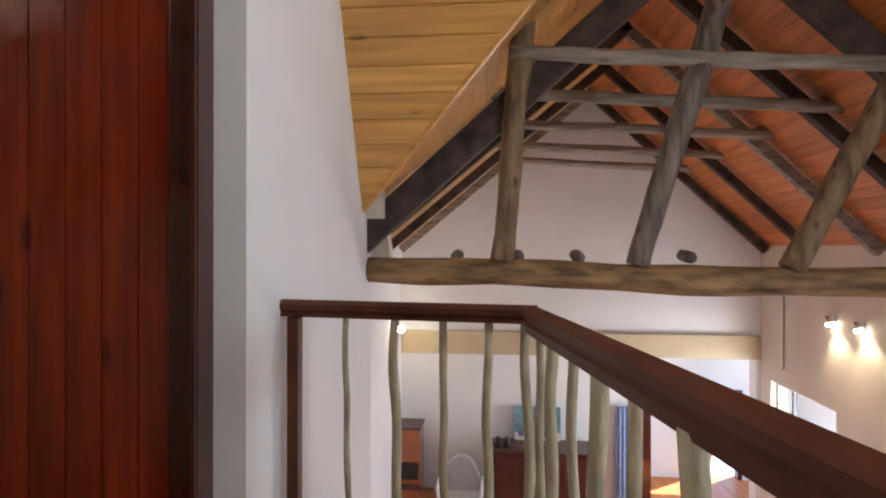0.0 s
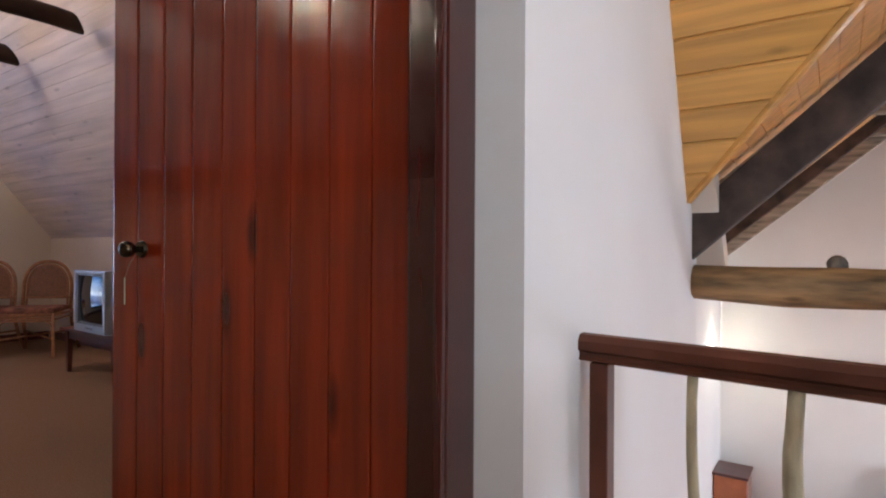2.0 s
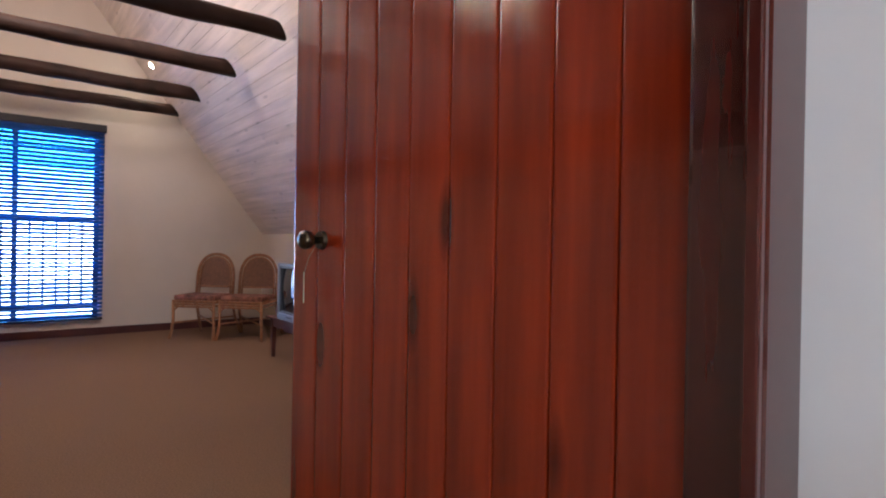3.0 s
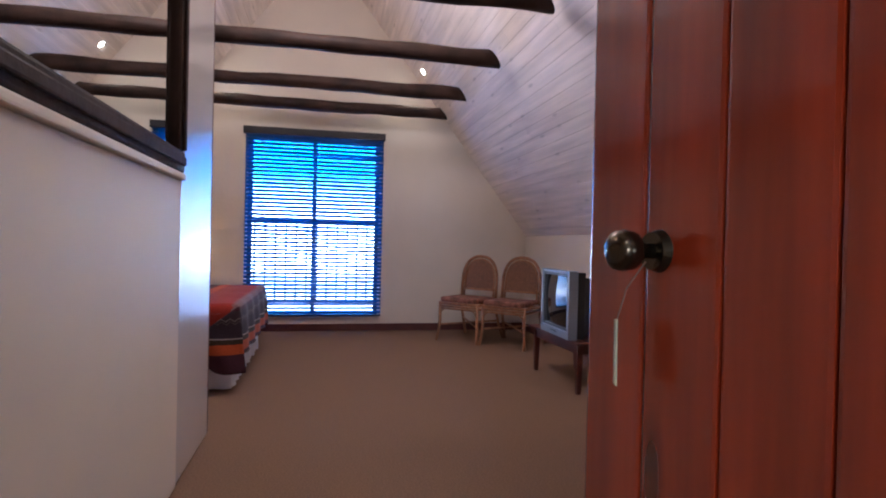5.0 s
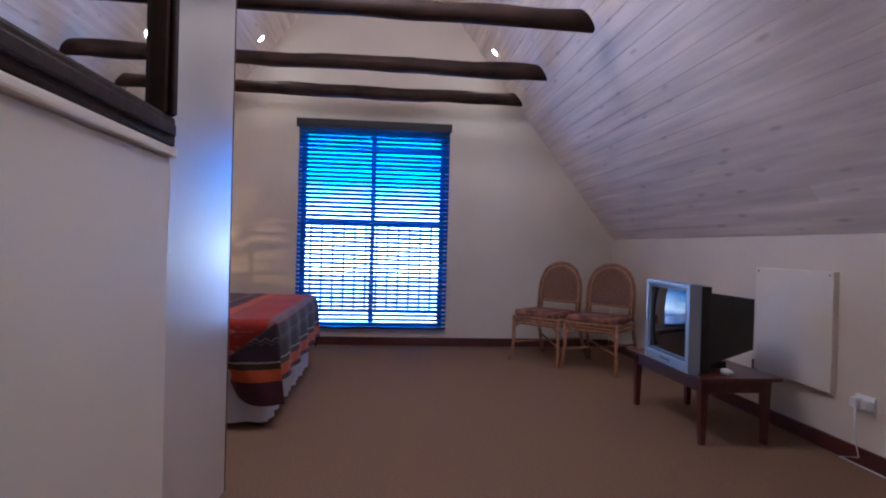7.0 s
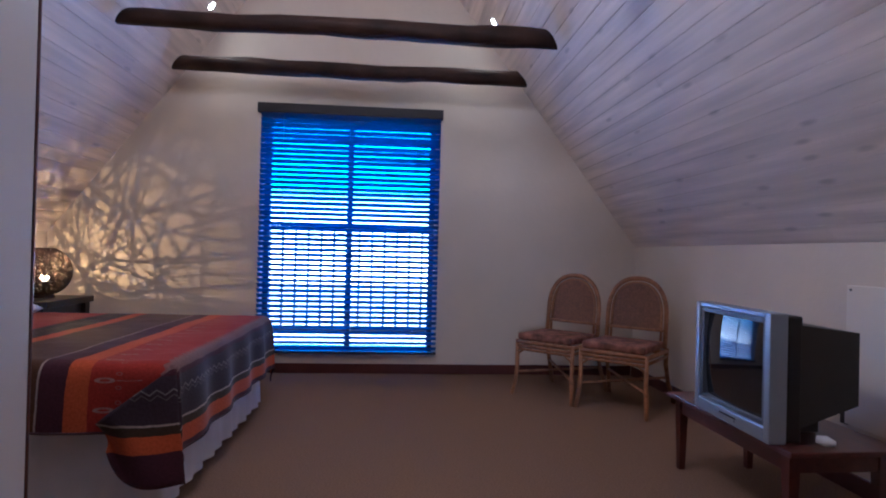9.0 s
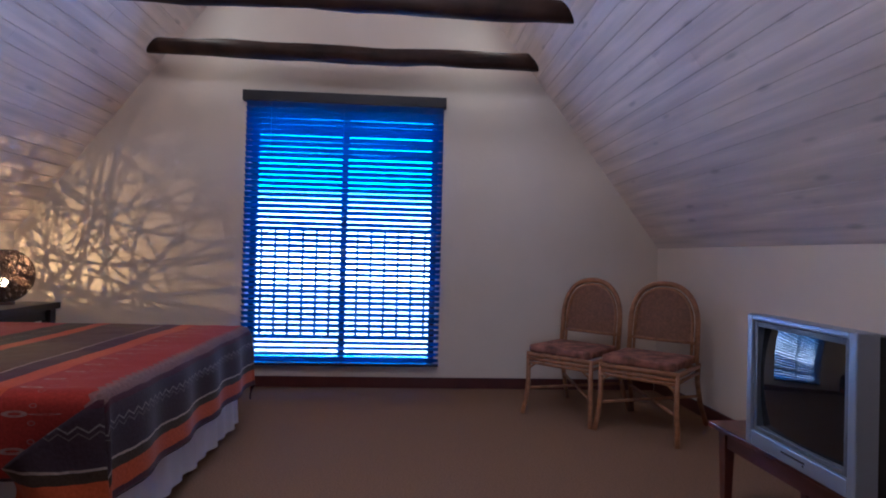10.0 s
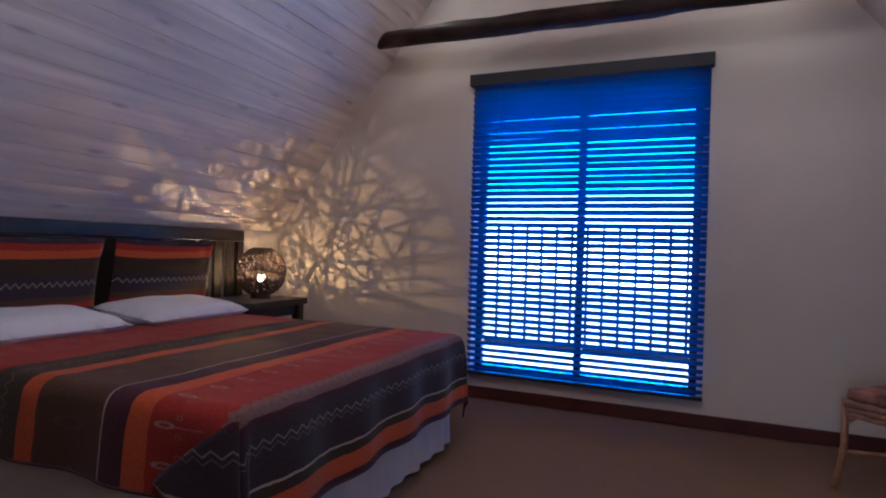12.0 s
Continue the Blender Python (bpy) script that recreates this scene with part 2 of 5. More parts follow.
def striped_cloth(name, bands, zigzags=(), motifs=()):
    """Woven cloth: bands of colour along v, zigzag lines and rows of leaf motifs along u (metres)."""
    m = bpy.data.materials.new(name)
    m.use_nodes = True
    n, l = m.node_tree.nodes, m.node_tree.links
    b = n["Principled BSDF"]
    b.inputs["Roughness"].default_value, b.inputs["Specular IOR Level"].default_value = 0.9, 0.2
    b.inputs["Sheen Weight"].default_value, b.inputs["Sheen Roughness"].default_value = 0.12, 0.4
    uv, sep = n.new("ShaderNodeUVMap"), n.new("ShaderNodeSeparateXYZ")
    l.new(uv.outputs[0], sep.inputs[0])
    u, v = sep.outputs[0], sep.outputs[1]

    def calc(op, a, c=None, d=None):
        q = n.new("ShaderNodeMath")
        q.operation = op
        for k, x in enumerate((a, c, d)):
            if x is None:
                continue
            if isinstance(x, (int, float)):
                q.inputs[k].default_value = x
            else:
                l.new(x, q.inputs[k])
        return q.outputs[0]

    wob = n.new("ShaderNodeTexNoise")
    wob.inputs["Scale"].default_value = 14
    l.new(uv.outputs[0], wob.inputs["Vector"])
    vv = calc("ADD", v, calc("MULTIPLY", calc("SUBTRACT", wob.outputs[0], 0.5), 0.012))
    ramp = n.new("ShaderNodeValToRGB")
    ramp.color_ramp.interpolation = "CONSTANT"
    top = 2.1
    els = ramp.color_ramp.elements
    for k, (at, col) in enumerate(bands):
        e = els[k] if k < 2 else els.new(at / top)
        e.position, e.color = at / top, (*col, 1)
    l.new(calc("DIVIDE", vv, top), ramp.inputs[0])
    out = ramp.outputs[0]

    def over(mask, col):
        nonlocal out
        x = n.new("ShaderNodeMix")
        x.data_type = "RGBA"
        x.inputs[7].default_value = (*col, 1)
        l.new(mask, x.inputs[0])
        l.new(out, x.inputs[6])
        out = x.outputs[2]

    for v0, amp, step, width, col in zigzags:
        tri = calc("PINGPONG", u, step)
        line = calc("ADD", calc("MULTIPLY", tri, amp / step), v0 - amp / 2)
        over(calc("MULTIPLY", calc("LESS_THAN", calc("ABSOLUTE", calc("SUBTRACT", v, line)), width), 0.8), col)
    for v0, length, step, width, col in motifs:
        du = calc("DIVIDE", calc("SUBTRACT", calc("MODULO", calc("ADD", u, 10), step), step / 2), width)
        dv = calc("DIVIDE", calc("SUBTRACT", v, v0), length)
        r = calc("ADD", calc("MULTIPLY", du, du), calc("MULTIPLY", dv, dv))
        over(calc("MULTIPLY", calc("LESS_THAN", calc("ABSOLUTE", calc("SUBTRACT", r, 0.8)), 0.3), 0.7), col)
    weave, mul = n.new("ShaderNodeTexNoise"), n.new("ShaderNodeMix")
    weave.inputs["Scale"].default_value = 90
    l.new(uv.outputs[0], weave.inputs["Vector"])
    mul.data_type, mul.blend_type = "RGBA", "MULTIPLY"
    mul.inputs[0].default_value = 0.55
    l.new(out, mul.inputs[6])
    l.new(weave.outputs[0], mul.inputs[7])
    gain = n.new("ShaderNodeHueSaturation")
    gain.inputs["Value"].default_value = 1.15
    l.new(mul.outputs[2], gain.inputs["Color"])
    l.new(gain.outputs[0], b.inputs["Base Color"])
    bp = n.new("ShaderNodeBump")
    bp.inputs["Strength"].default_value, bp.inputs["Distance"].default_value = 0.35, 0.004
    l.new(weave.outputs[0], bp.inputs["Height"])
    l.new(bp.outputs[0], b.inputs["Normal"])
    return m


RED, OLIVE, BROWN, PURPLE, ORANGE, NAVY = (0.32, 0.030, 0.020), (0.055, 0.036, 0.024), (0.10, 0.048, 0.028), (0.065, 0.020, 0.032), (0.50, 0.09, 0.025), (0.048, 0.032, 0.044)
PALE = (0.42, 0.33, 0.28)
COVER = striped_cloth("striped_bedcover", [
    (0.0, NAVY), (0.04, RED), (0.55, OLIVE), (0.73, ORANGE), (0.80, BROWN), (1.10, PALE), (1.111, PURPLE), (1.21, ORANGE),
    (1.295, RED), (1.568, (0.16, 0.09, 0.085)), (1.612, PURPLE), (1.64, NAVY), (1.82, PALE), (1.826, OLIVE), (1.855, ORANGE), (1.925, PURPLE)],
    zigzags=[(1.70, 0.020, 0.026, 0.0032, (0.26, 0.21, 0.19)), (1.72, 0.020, 0.026, 0.0024, (0.17, 0.13, 0.12)), (0.64, 0.03, 0.022, 0.005, (0.15, 0.10, 0.07)), (1.572, 0.016, 0.022, 0.010, (0.19, 0.12, 0.11))],
    motifs=[(1.35, 0.036, 0.12, 0.011, (0.36, 0.26, 0.21)), (1.35, 0.028, 0.12, 0.006, (0.36, 0.26, 0.21)), (1.44, 0.048, 0.12, 0.0025, (0.36, 0.26, 0.21)), (1.40, 0.011, 0.06, 0.008, (0.30, 0.16, 0.13)), (0.27, 0.05, 0.11, 0.02, (0.38, 0.12, 0.06)), (0.95, 0.07, 0.16, 0.02, (0.13, 0.07, 0.042))])
CUSHION_COVER = striped_cloth("striped_cushion", [
    (0.0, RED), (0.06, PURPLE), (0.085, PALE), (0.09, RED), (0.12, BROWN), (0.15, NAVY), (0.27, OLIVE), (0.32, PALE), (0.327, OLIVE), (0.355, ORANGE), (0.40, RED), (0.43, NAVY)],
    zigzags=[(0.225, 0.025, 0.02, 0.005, (0.3, 0.24, 0.2))])


# ---- mesh helpers ----
def part(name, bm, mat, parent=None, label="", smooth=False):
    me = bpy.data.meshes.new(name)
    bmesh.ops.recalc_face_normals(bm, faces=bm.faces)
    bm.to_mesh(me)
    bm.free()
    me.materials.append(mat)
    if smooth:
        me.polygons.foreach_set("use_smooth", [True] * len(me.polygons))
    ob = new(name, me)
    if parent:
        ob.parent = parent
    if label:
        ob["label"] = label
    return ob


def thing(name, label, category, at=(0, 0, 0), rz=0, group="", kind=""):
    ob = new(name)
    ob.matrix_world = pose(*at, 0, 0, rz)
    return tagged(ob, label, category, group, kind)


def box(bm, x0, x1, y0, y1, z0, z1, bevel=0.0, m=None):
    g = bmesh.ops.create_cube(bm, size=1)
    vs = g["verts"]
    bmesh.ops.scale(bm, vec=(x1 - x0, y1 - y0, z1 - z0), verts=vs)
    bmesh.ops.translate(bm, vec=((x0 + x1) / 2, (y0 + y1) / 2, (z0 + z1) / 2), verts=vs)
    if bevel:
        es = list({e for v in vs for e in v.link_edges})
        r = bmesh.ops.bevel(bm, geom=es, offset=bevel, segments=2, affect="EDGES", profile=0.6)
        vs = list({v for f in r["faces"] for v in f.verts} | {v for v in vs if v.is_valid})
    if m is not None:
        bmesh.ops.transform(bm, matrix=m, verts=vs)
    return vs


def prism(bm, pts, axis, a, b):
    """A polygon of 2D points pushed along an axis from a to b."""
    def at(p, v):
        return (v, p[0], p[1]) if axis == "x" else (p[0], v, p[1]) if axis == "y" else (p[0], p[1], v)
    lo = [bm.verts.new(at(p, a)) for p in pts]
    hi = [bm.verts.new(at(p, b)) for p in pts]
    bm.faces.new(lo)
    bm.faces.new(hi[::-1])
    for i in range(len(pts)):
        j = (i + 1) % len(pts)
        bm.faces.new((lo[i], lo[j], hi[j], hi[i]))


def tube(bm, pts, radii, sides=10, wobble=0.0, seed=0, caps=True):
    """A round bar through points, with a radius at each."""
    pts = [Vector(p) for p in pts]
    if not hasattr(radii, "__len__"):
        radii = [radii] * len(pts)
    rings, up = [], None
    for i, p in enumerate(pts):
        d = (pts[min(i + 1, len(pts) - 1)] - pts[max(i - 1, 0)]).normalized()
        if up is None:
            up = d.orthogonal().normalized()
        up = (up - d * up.dot(d)).normalized()
        side = d.cross(up)
        ring = []
        for k in range(sides):
            a = 2 * math.pi * k / sides
            r = radii[i]
            if wobble:
                r *= 1 + wobble * noise.noise(Vector((math.cos(a) * 1.2 + seed * 7.3, math.sin(a) * 1.2, i * 0.45)))
            ring.append(bm.verts.new(p + r * (math.cos(a) * up + math.sin(a) * side)))
        rings.append(ring)
    for a, b in zip(rings, rings[1:]):
        for k in range(sides):
            bm.faces.new((a[k], a[(k + 1) % sides], b[(k + 1) % sides], b[k]))
    if caps:
        bm.faces.new(rings[0][::-1])
        bm.faces.new(rings[-1])


def pole(a, b, r0, r1, seed, steps=14, crook=0.012, wobble=0.25):
    """Points and radii of a crooked natural pole."""
    a, b = Vector(a), Vector(b)
    pts, rad = [], []
    for i in range(steps + 1):
        f = i / steps
        off = Vector((noise.noise((seed * 3.1, f * 3, 0)), noise.noise((seed * 3.1, f * 3, 9)), noise.noise((seed * 3.1, f * 3, 19)))) * crook
        pts.append(a.lerp(b, f) + off)
        rad.append((r0 + (r1 - r0) * f) * (1 + 0.22 * wobble * noise.noise((seed * 1.7, f * 6, 3))))
    return pts, rad


def setting(ob, label, category):
    return tagged(ob, label, category, kind="structure")


# ---- structure: bedroom ----
def roof_z(y):
    return RZ - PITCH * abs(y - RY)


bm = bmesh.new()
box(bm, WX - 0.25, -1.01, SY - 0.2, NY + 0.2, -0.22, 0)
box(bm, -1.01, PX, SY - 0.2, 1.55, -0.22, 0)
setting(part("floor", bm, CARPET), "worn brown carpet over the bedroom floor", "floor")

WY0, WY1, WZ0, WZ1 = 0.20, 1.68, 0.17, 2.22   # window opening
bm = bmesh.new()
for y0, y1 in ((SY - 0.2, WY0), (WY1, NY + 0.2)):
    prism(bm, [(y0, 0), (y1, 0), (y1, roof_z(y1)), (y0, roof_z(y0))], "x", WX - 0.25, WX)
prism(bm, [(WY0, WZ1), (WY1, WZ1), (WY1, roof_z(WY1)), (RY, RZ), (WY0, roof_z(WY0))], "x", WX - 0.25, WX)
box(bm, WX - 0.25, WX, WY0, WY1, 0, WZ0)
setting(part("wall_west", bm, PLASTER), "cream plastered gable wall with a tall window", "wall")
bm = bmesh.new()
box(bm, WX, PX - PT, NY, NY + 0.2, 0, KZ)
setting(part("wall_north", bm, PLASTER), "cream plastered knee wall under the sloping ceiling", "wall")
bm = bmesh.new()
box(bm, WX, PX - PT, SY - 0.2, SY, 0, KZ)
setting(part("wall_south", bm, PLASTER), "cream plastered knee wall behind the bed", "wall")


def boards(name, a, along, up, length, rise, width, mat, label, seed, piece=3.2, thick=0.02, cut=None, g=0.0032):
    """A ceiling of boards from corner a, running along one direction and stacked along another; cut(s) trims the length at height s."""
    rnd = random.Random(seed)
    b = bmesh.new()
    a, d, e = Vector(a), Vector(up).normalized(), Vector(along).normalized()
    nrm = d.cross(e)
    if nrm.z > 0:
        nrm = -nrm
    for i in range(int(rise / width) + 1):
        s0, s1 = i * width, min((i + 1) * width, rise)
        if s1 - s0 < 0.012:
            continue
        x, end = -rnd.random() * piece, length
        while x < end:
            xe = min(x + piece * rnd.uniform(0.7, 1.2), end)
            xs = max(x, 0)
            if xe - xs > 0.02:
                prof = [(s0 + 0.0005, thick), (s0 + 0.0005, g), (s0 + g, 0), (s1 - g, 0), (s1 - 0.0005, g), (s1 - 0.0005, thick)]
                ends = []
                for which, xx in ((0, xs + 0.0006), (1, xe - 0.0006)):
                    row = []
                    for q, t in prof:
                        lim = cut(q) if cut else 1e9
                        row.append(b.verts.new(a + e * min(xx, lim + 0.0002 * which) + d * q - nrm * t))
                    ends.append(row)
                for k in range(len(prof) - 1):
                    b.faces.new((ends[0][k], ends[0][k + 1], ends[1][k + 1], ends[1][k]))
                b.faces.new(ends[0])
                b.faces.new(ends[1][::-1])
            x = xe
    return setting(part(name, b, mat), label, "ceiling")


SLOPE = math.hypot(NY - RY, RZ - KZ)
boards("ceiling_north", (WX, NY, KZ), (1, 0, 0), (0, RY - NY, RZ - KZ), PX - PT - WX, SLOPE, 0.105, WHITEWASH, "whitewashed pine board ceiling sloping to the knee wall", 3)
boards("ceiling_south", (WX, SY, KZ), (1, 0, 0), (0, RY - SY, RZ - KZ), PX - PT - WX, SLOPE, 0.105, WHITEWASH, "whitewashed pine board ceiling sloping over the bed", 4)
bm = bmesh.new()
for sgn, yk in ((1, NY), (-1, SY)):
    ye = yk + sgn * 0.25
    prism(bm, [(ye, roof_z(ye) + 0.03), (RY, RZ + 0.03), (RY, RZ + 0.18), (ye, roof_z(ye) + 0.18)], "x", WX - 0.3, PX - 0.02)
prism(bm, [(SY - 0.25, roof_z(SY - 0.25) + 0.03), (RY, RZ + 0.03), (RY, RZ + 0.18), (SY - 0.25, roof_z(SY - 0.25) + 0.18)], "x", PX - 0.02, LX1 + 0.2)
setting(part("roof", bm, PLASTER), "closed roof over the upper floor", "roof")

# unseen outer roof over the landing's far slope and the living room, added to block sun
bm = bmesh.new()
yp = lambda y: 1.24 + 1.5 * (3.30 - y)
lo = [bm.verts.new((x, y, yp(y) + 0.05)) for x, y in ((-0.84, 3.30), (LRX, 2.0), (LRX, 0.92), (-0.84, 0.92))]
hi = [bm.verts.new((v.co.x, v.co.y, v.co.z + 0.12)) for v in lo]
bm.faces.new(lo)
bm.faces.new(hi[::-1])
for i in range(4):
    k = (i + 1) % 4
    bm.faces.new((lo[i], lo[k], hi[k], hi[i]))
prism(bm, [(LRX, LRZ + 0.03), (LX1 + 0.3, EAVE - 0.25), (LX1 + 0.3, EAVE - 0.13), (LRX, LRZ + 0.15)], "y", 0.92, FAR_Y + 0.3)
prism(bm, [(LX0 - 0.3, EAVE - 0.22), (LRX, LRZ + 0.03), (LRX, LRZ + 0.15), (LX0 - 0.3, EAVE - 0.10)], "y", 3.66, FAR_Y + 0.3)
# upright piece out of view, only closes the gap below the ridge
prism(bm, [(LRX, LRZ), (LX1, EAVE), (LX1, RZ + 0.1), (LRX, RZ + 0.1)], "y", 0.86, 0.92)
setting(part("roof_light_block", bm, PLASTER), "unseen roof slabs added over the living room and landing to keep sun out", "roof")

# partition between landing and bedroom, with the door opening; it leans a little out of square beyond the door
DZ = 2.04
bm = bmesh.new()
x0, x1 = PX - PT, PX
prism(bm, [(SY - 0.2, 0), (DY0, 0), (DY0, roof_z(DY0)), (SY - 0.2, roof_z(SY - 0.2))], "x", x0, x1)
prism(bm, [(DY0, DZ), (DY1, DZ), (DY1, roof_z(DY1)), (RY, RZ), (DY0, roof_z(DY0))], "x", x0, x1)
NB = (-0.838, 3.62)
lo = [(PX, DY1), NB, (NB[0] - PT, NB[1]), (x0, DY1)]
vs = [bm.verts.new((x, y, FLOOR_Z)) for x, y in lo]
tops = [bm.verts.new((x, y, max(roof_z(y), 1.36))) for x, y in lo]
bm.faces.new(vs)
bm.faces.new(tops[::-1])
for i in range(4):
    k = (i + 1) % 4
    bm.faces.new((vs[i], vs[k], tops[k], tops[i]))
setting(part("wall_east", bm, PLASTER_COOL), "white plastered partition with the bedroom doorway", "wall")

# closet partition beside the doorway
WDX = -4.26
bm = bmesh.new()
box(bm, WDX + 0.02, PX - PT, 0.26, 0.45, 0, 2.75)
setting(part("wall_closet", bm, WHITE_PAINT), "cream painted closet partition beside the doorway", "wall")
panel = thing("closet_end", "glossy white upright end of the built-in closet", "closet", (-3.935, 0.45, 0))
q = bmesh.new()
box(q, -0.335, 0.322, 0.002, 0.024, 0.012, 2.75, 0.003)
part("board", q, GLOSS_WHITE, panel)
q = bmesh.new()
box(q, -0.345, -0.337, -0.19, 0.026, 0.012, 2.75, 0.002)
part("edge_strip", q, MAHOGANY, panel, "thin dark edge strip")
low = thing("closet", "cream painted closet front below a framed mirror", "closet", (-2.25, 0.45, 0))
q = bmesh.new()
box(q, -1.36, 1.38, 0.002, 0.03, 0.012, 1.264, 0.004)
part("board", q, WHITE_PAINT, low)
q = bmesh.new()
box(q, -1.36, 1.38, 0.002, 0.052, 1.266, 1.292, 0.007)
part("ledge", q, WHITE_PAINT, low)

# skirting boards
def skirting(name, x0, x1, y0, y1):
    q = bmesh.new()
    box(q, x0, x1, y0, y1, 0.002, 0.085, 0.004)
    return setting(part(name, q, SKIRT_WOOD), "dark red stained wooden skirting board", "skirting")


skirting("baseboard_west", WX, WX + 0.018, SY + 0.02, NY - 0.02)
skirting("baseboard_north", WX + 0.02, PX - PT, NY - 0.018, NY)
skirting("baseboard_south", WX + 0.02, PX - PT, SY, SY + 0.018)

# ---- structure: landing and living room ----
bm = bmesh.new()
box(bm, PX, 0.76, SY - 0.2, 1.86, -0.22, 0)
setting(part("floor_landing", bm, CARPET), "brown carpeted landing floor", "floor")
bm = bmesh.new()
box(bm, LX0 - 0.2, LX1 + 0.2, SY - 0.2, FAR_Y + 0.2, FLOOR_Z - 0.2, FLOOR_Z)
setting(part("floor_living_room", bm, PINE_RED), "reddish floor of the living room below", "floor")
bm = bmesh.new()
box(bm, LX0 - 0.2, LX0, NB[1] - 0.02, FAR_Y, FLOOR_Z, EAVE)
box(bm, LX0, NB[0] - PT, NB[1] - 0.12, NB[1] - 0.02, FLOOR_Z, EAVE + 0.3)
setting(part("wall_living_west", bm, PLASTER_COOL), "white plastered wall of the living room", "wall")
W2 = (6.13, 7.50, -1.95, -0.62)   # window in the east wall
bm = bmesh.new()
box(bm, LX1, LX1 + 0.2, SY - 0.2, W2[0], FLOOR_Z, EAVE)
box(bm, LX1, LX1 + 0.2, W2[1], FAR_Y, FLOOR_Z, EAVE)
box(bm, LX1, LX1 + 0.2, W2[0], W2[1], FLOOR_Z, W2[2])
box(bm, LX1, LX1 + 0.2, W2[0], W2[1], W2[3], EAVE)
setting(part("wall_living_east", bm, PLASTER), "cream plastered wall with spotlights and a window", "wall")
bm = bmesh.new()
HX0, HX1, HZ, HY = 2.0, LX1 - 0.05, -0.42, 9.35   # opening to the entrance hall, and the hall's end
prism(bm, [(LX0 - 0.2, HZ), (LX1 + 0.2, HZ), (LX1 + 0.2, EAVE), (LRX, LRZ + 0.05), (LX0 - 0.2, EAVE)], "y", FAR_Y, FAR_Y + 0.2)
box(bm, LX0 - 0.2, HX0, FAR_Y, FAR_Y + 0.2, FLOOR_Z, HZ)
box(bm, HX1, LX1 + 0.2, FAR_Y, FAR_Y + 0.2, FLOOR_Z, HZ)
setting(part("wall_living_north", bm, PLASTER_COOL), "white gable wall of the living room", "wall")
DXA, DXB, DXZ = 2.93, 3.80, -1.2   # outer door at the hall's end
bm = bmesh.new()
box(bm, 1.5, DXA, HY, HY + 0.2, FLOOR_Z, 0.2)
box(bm, DXB, 4.6, HY, HY + 0.2, FLOOR_Z, 0.2)
box(bm, DXA, DXB, HY, HY + 0.2, DXZ, 0.2)
box(bm, 1.3, 1.5, FAR_Y + 0.2, HY + 0.2, FLOOR_Z, 0.2)
box(bm, 4.6, 4.8, FAR_Y + 0.2, HY + 0.2, FLOOR_Z, 0.2)
setting(part("wall_hall", bm, PLASTER_COOL), "white plastered walls of the entrance hall", "wall")
bm = bmesh.new()
box(bm, 1.3, 4.8, FAR_Y + 0.2, HY + 0.2, 0.2, 0.3)
setting(part("ceiling_hall", bm, PLASTER_COOL), "flat white ceiling of the entrance hall", "ceiling")
bm = bmesh.new()
box(bm, 1.3, 4.8, FAR_Y + 0.2, HY + 0.2, FLOOR_Z - 0.2, FLOOR_Z)
setting(part("floor_hall", bm, PINE_RED), "reddish floor of the entrance hall", "floor")
bm = bmesh.new()
box(bm, LX0 + 0.01, LX1 - 0.01, FAR_Y - 0.05, FAR_Y - 0.002, -0.42, -0.11, 0.008)
setting(part("trim_beam", bm, material("beige_band", (0.52, 0.42, 0.27), 0.8, vary=0.06)), "beige painted lintel band across the gable wall", "trim")
bm = bmesh.new()
box(bm, PX, LX1, SY - 0.2, SY, FLOOR_Z, 1.2)
setting(part("wall_landing_south", bm, PLASTER), "cream plastered wall closing the landing", "wall")
bm = bmesh.new()
prism(bm, [(SY, EAVE), (3.48, EAVE), (RY, RZ + 0.1)], "x", LX1, LX1 + 0.2)
setting(part("wall_landing_east", bm, PLASTER), "cream plastered gable closing the landing", "wall")

# living room roof: boards along the ridge, seen between the rafters
LS = math.hypot(LRX - LX0, LRZ - EAVE)
LE = math.hypot(LX1 - LRX, LRZ - EAVE)
def living_cut(q):
    z = EAVE + q * (LRZ - EAVE) / LS
    return FAR_Y - min(3.34, 3.32 - (z - 1.24) / 1.5)


boards("ceiling_living_west", (LX0, FAR_Y, EAVE), (0, -1, 0), (LRX - LX0, 0, LRZ - EAVE), FAR_Y - 1.9, LS, 0.11, PINE, "orange varnished pine roof boards over rafters", 5, cut=living_cut)
boards("ceiling_living_east", (LX1, 2.0, EAVE), (0, 1, 0), (LRX - LX1, 0, LRZ - EAVE), FAR_Y - 2.0, LE, 0.11, PINE_RED, "orange varnished pine roof boards over rafters", 6)
# landing roof: yellow boards that run out to the valley
PFOOT, PRISE, VALLEY = (3.30, 1.24), 1.50, 0.985
PLEN = math.hypot(3.30 - RY, PRISE * (3.30 - RY))


def valley(q):
    z = PFOOT[1] + q * PRISE / math.hypot(1, PRISE)
    return max(0.004, (z - 1.24) / VALLEY)


boards("ceiling_landing", (-0.84, PFOOT[0], PFOOT[1]), (1, 0, 0), (0, -1, PRISE), 2.2, PLEN, 0.14, PINE, "yellow varnished pine board ceiling over the landing", 7, piece=2.6, cut=valley, g=0.009)
bm = bmesh.new()
box(bm, -0.838, -0.828, -0.012, 0, 0, PLEN, 0.002, pose(0, 3.30, 1.24, math.degrees(math.atan2(1, PRISE)), 0, 0))
setting(part("trim_bead", bm, PINE), "thin pine bead along the ceiling edge", "trim")

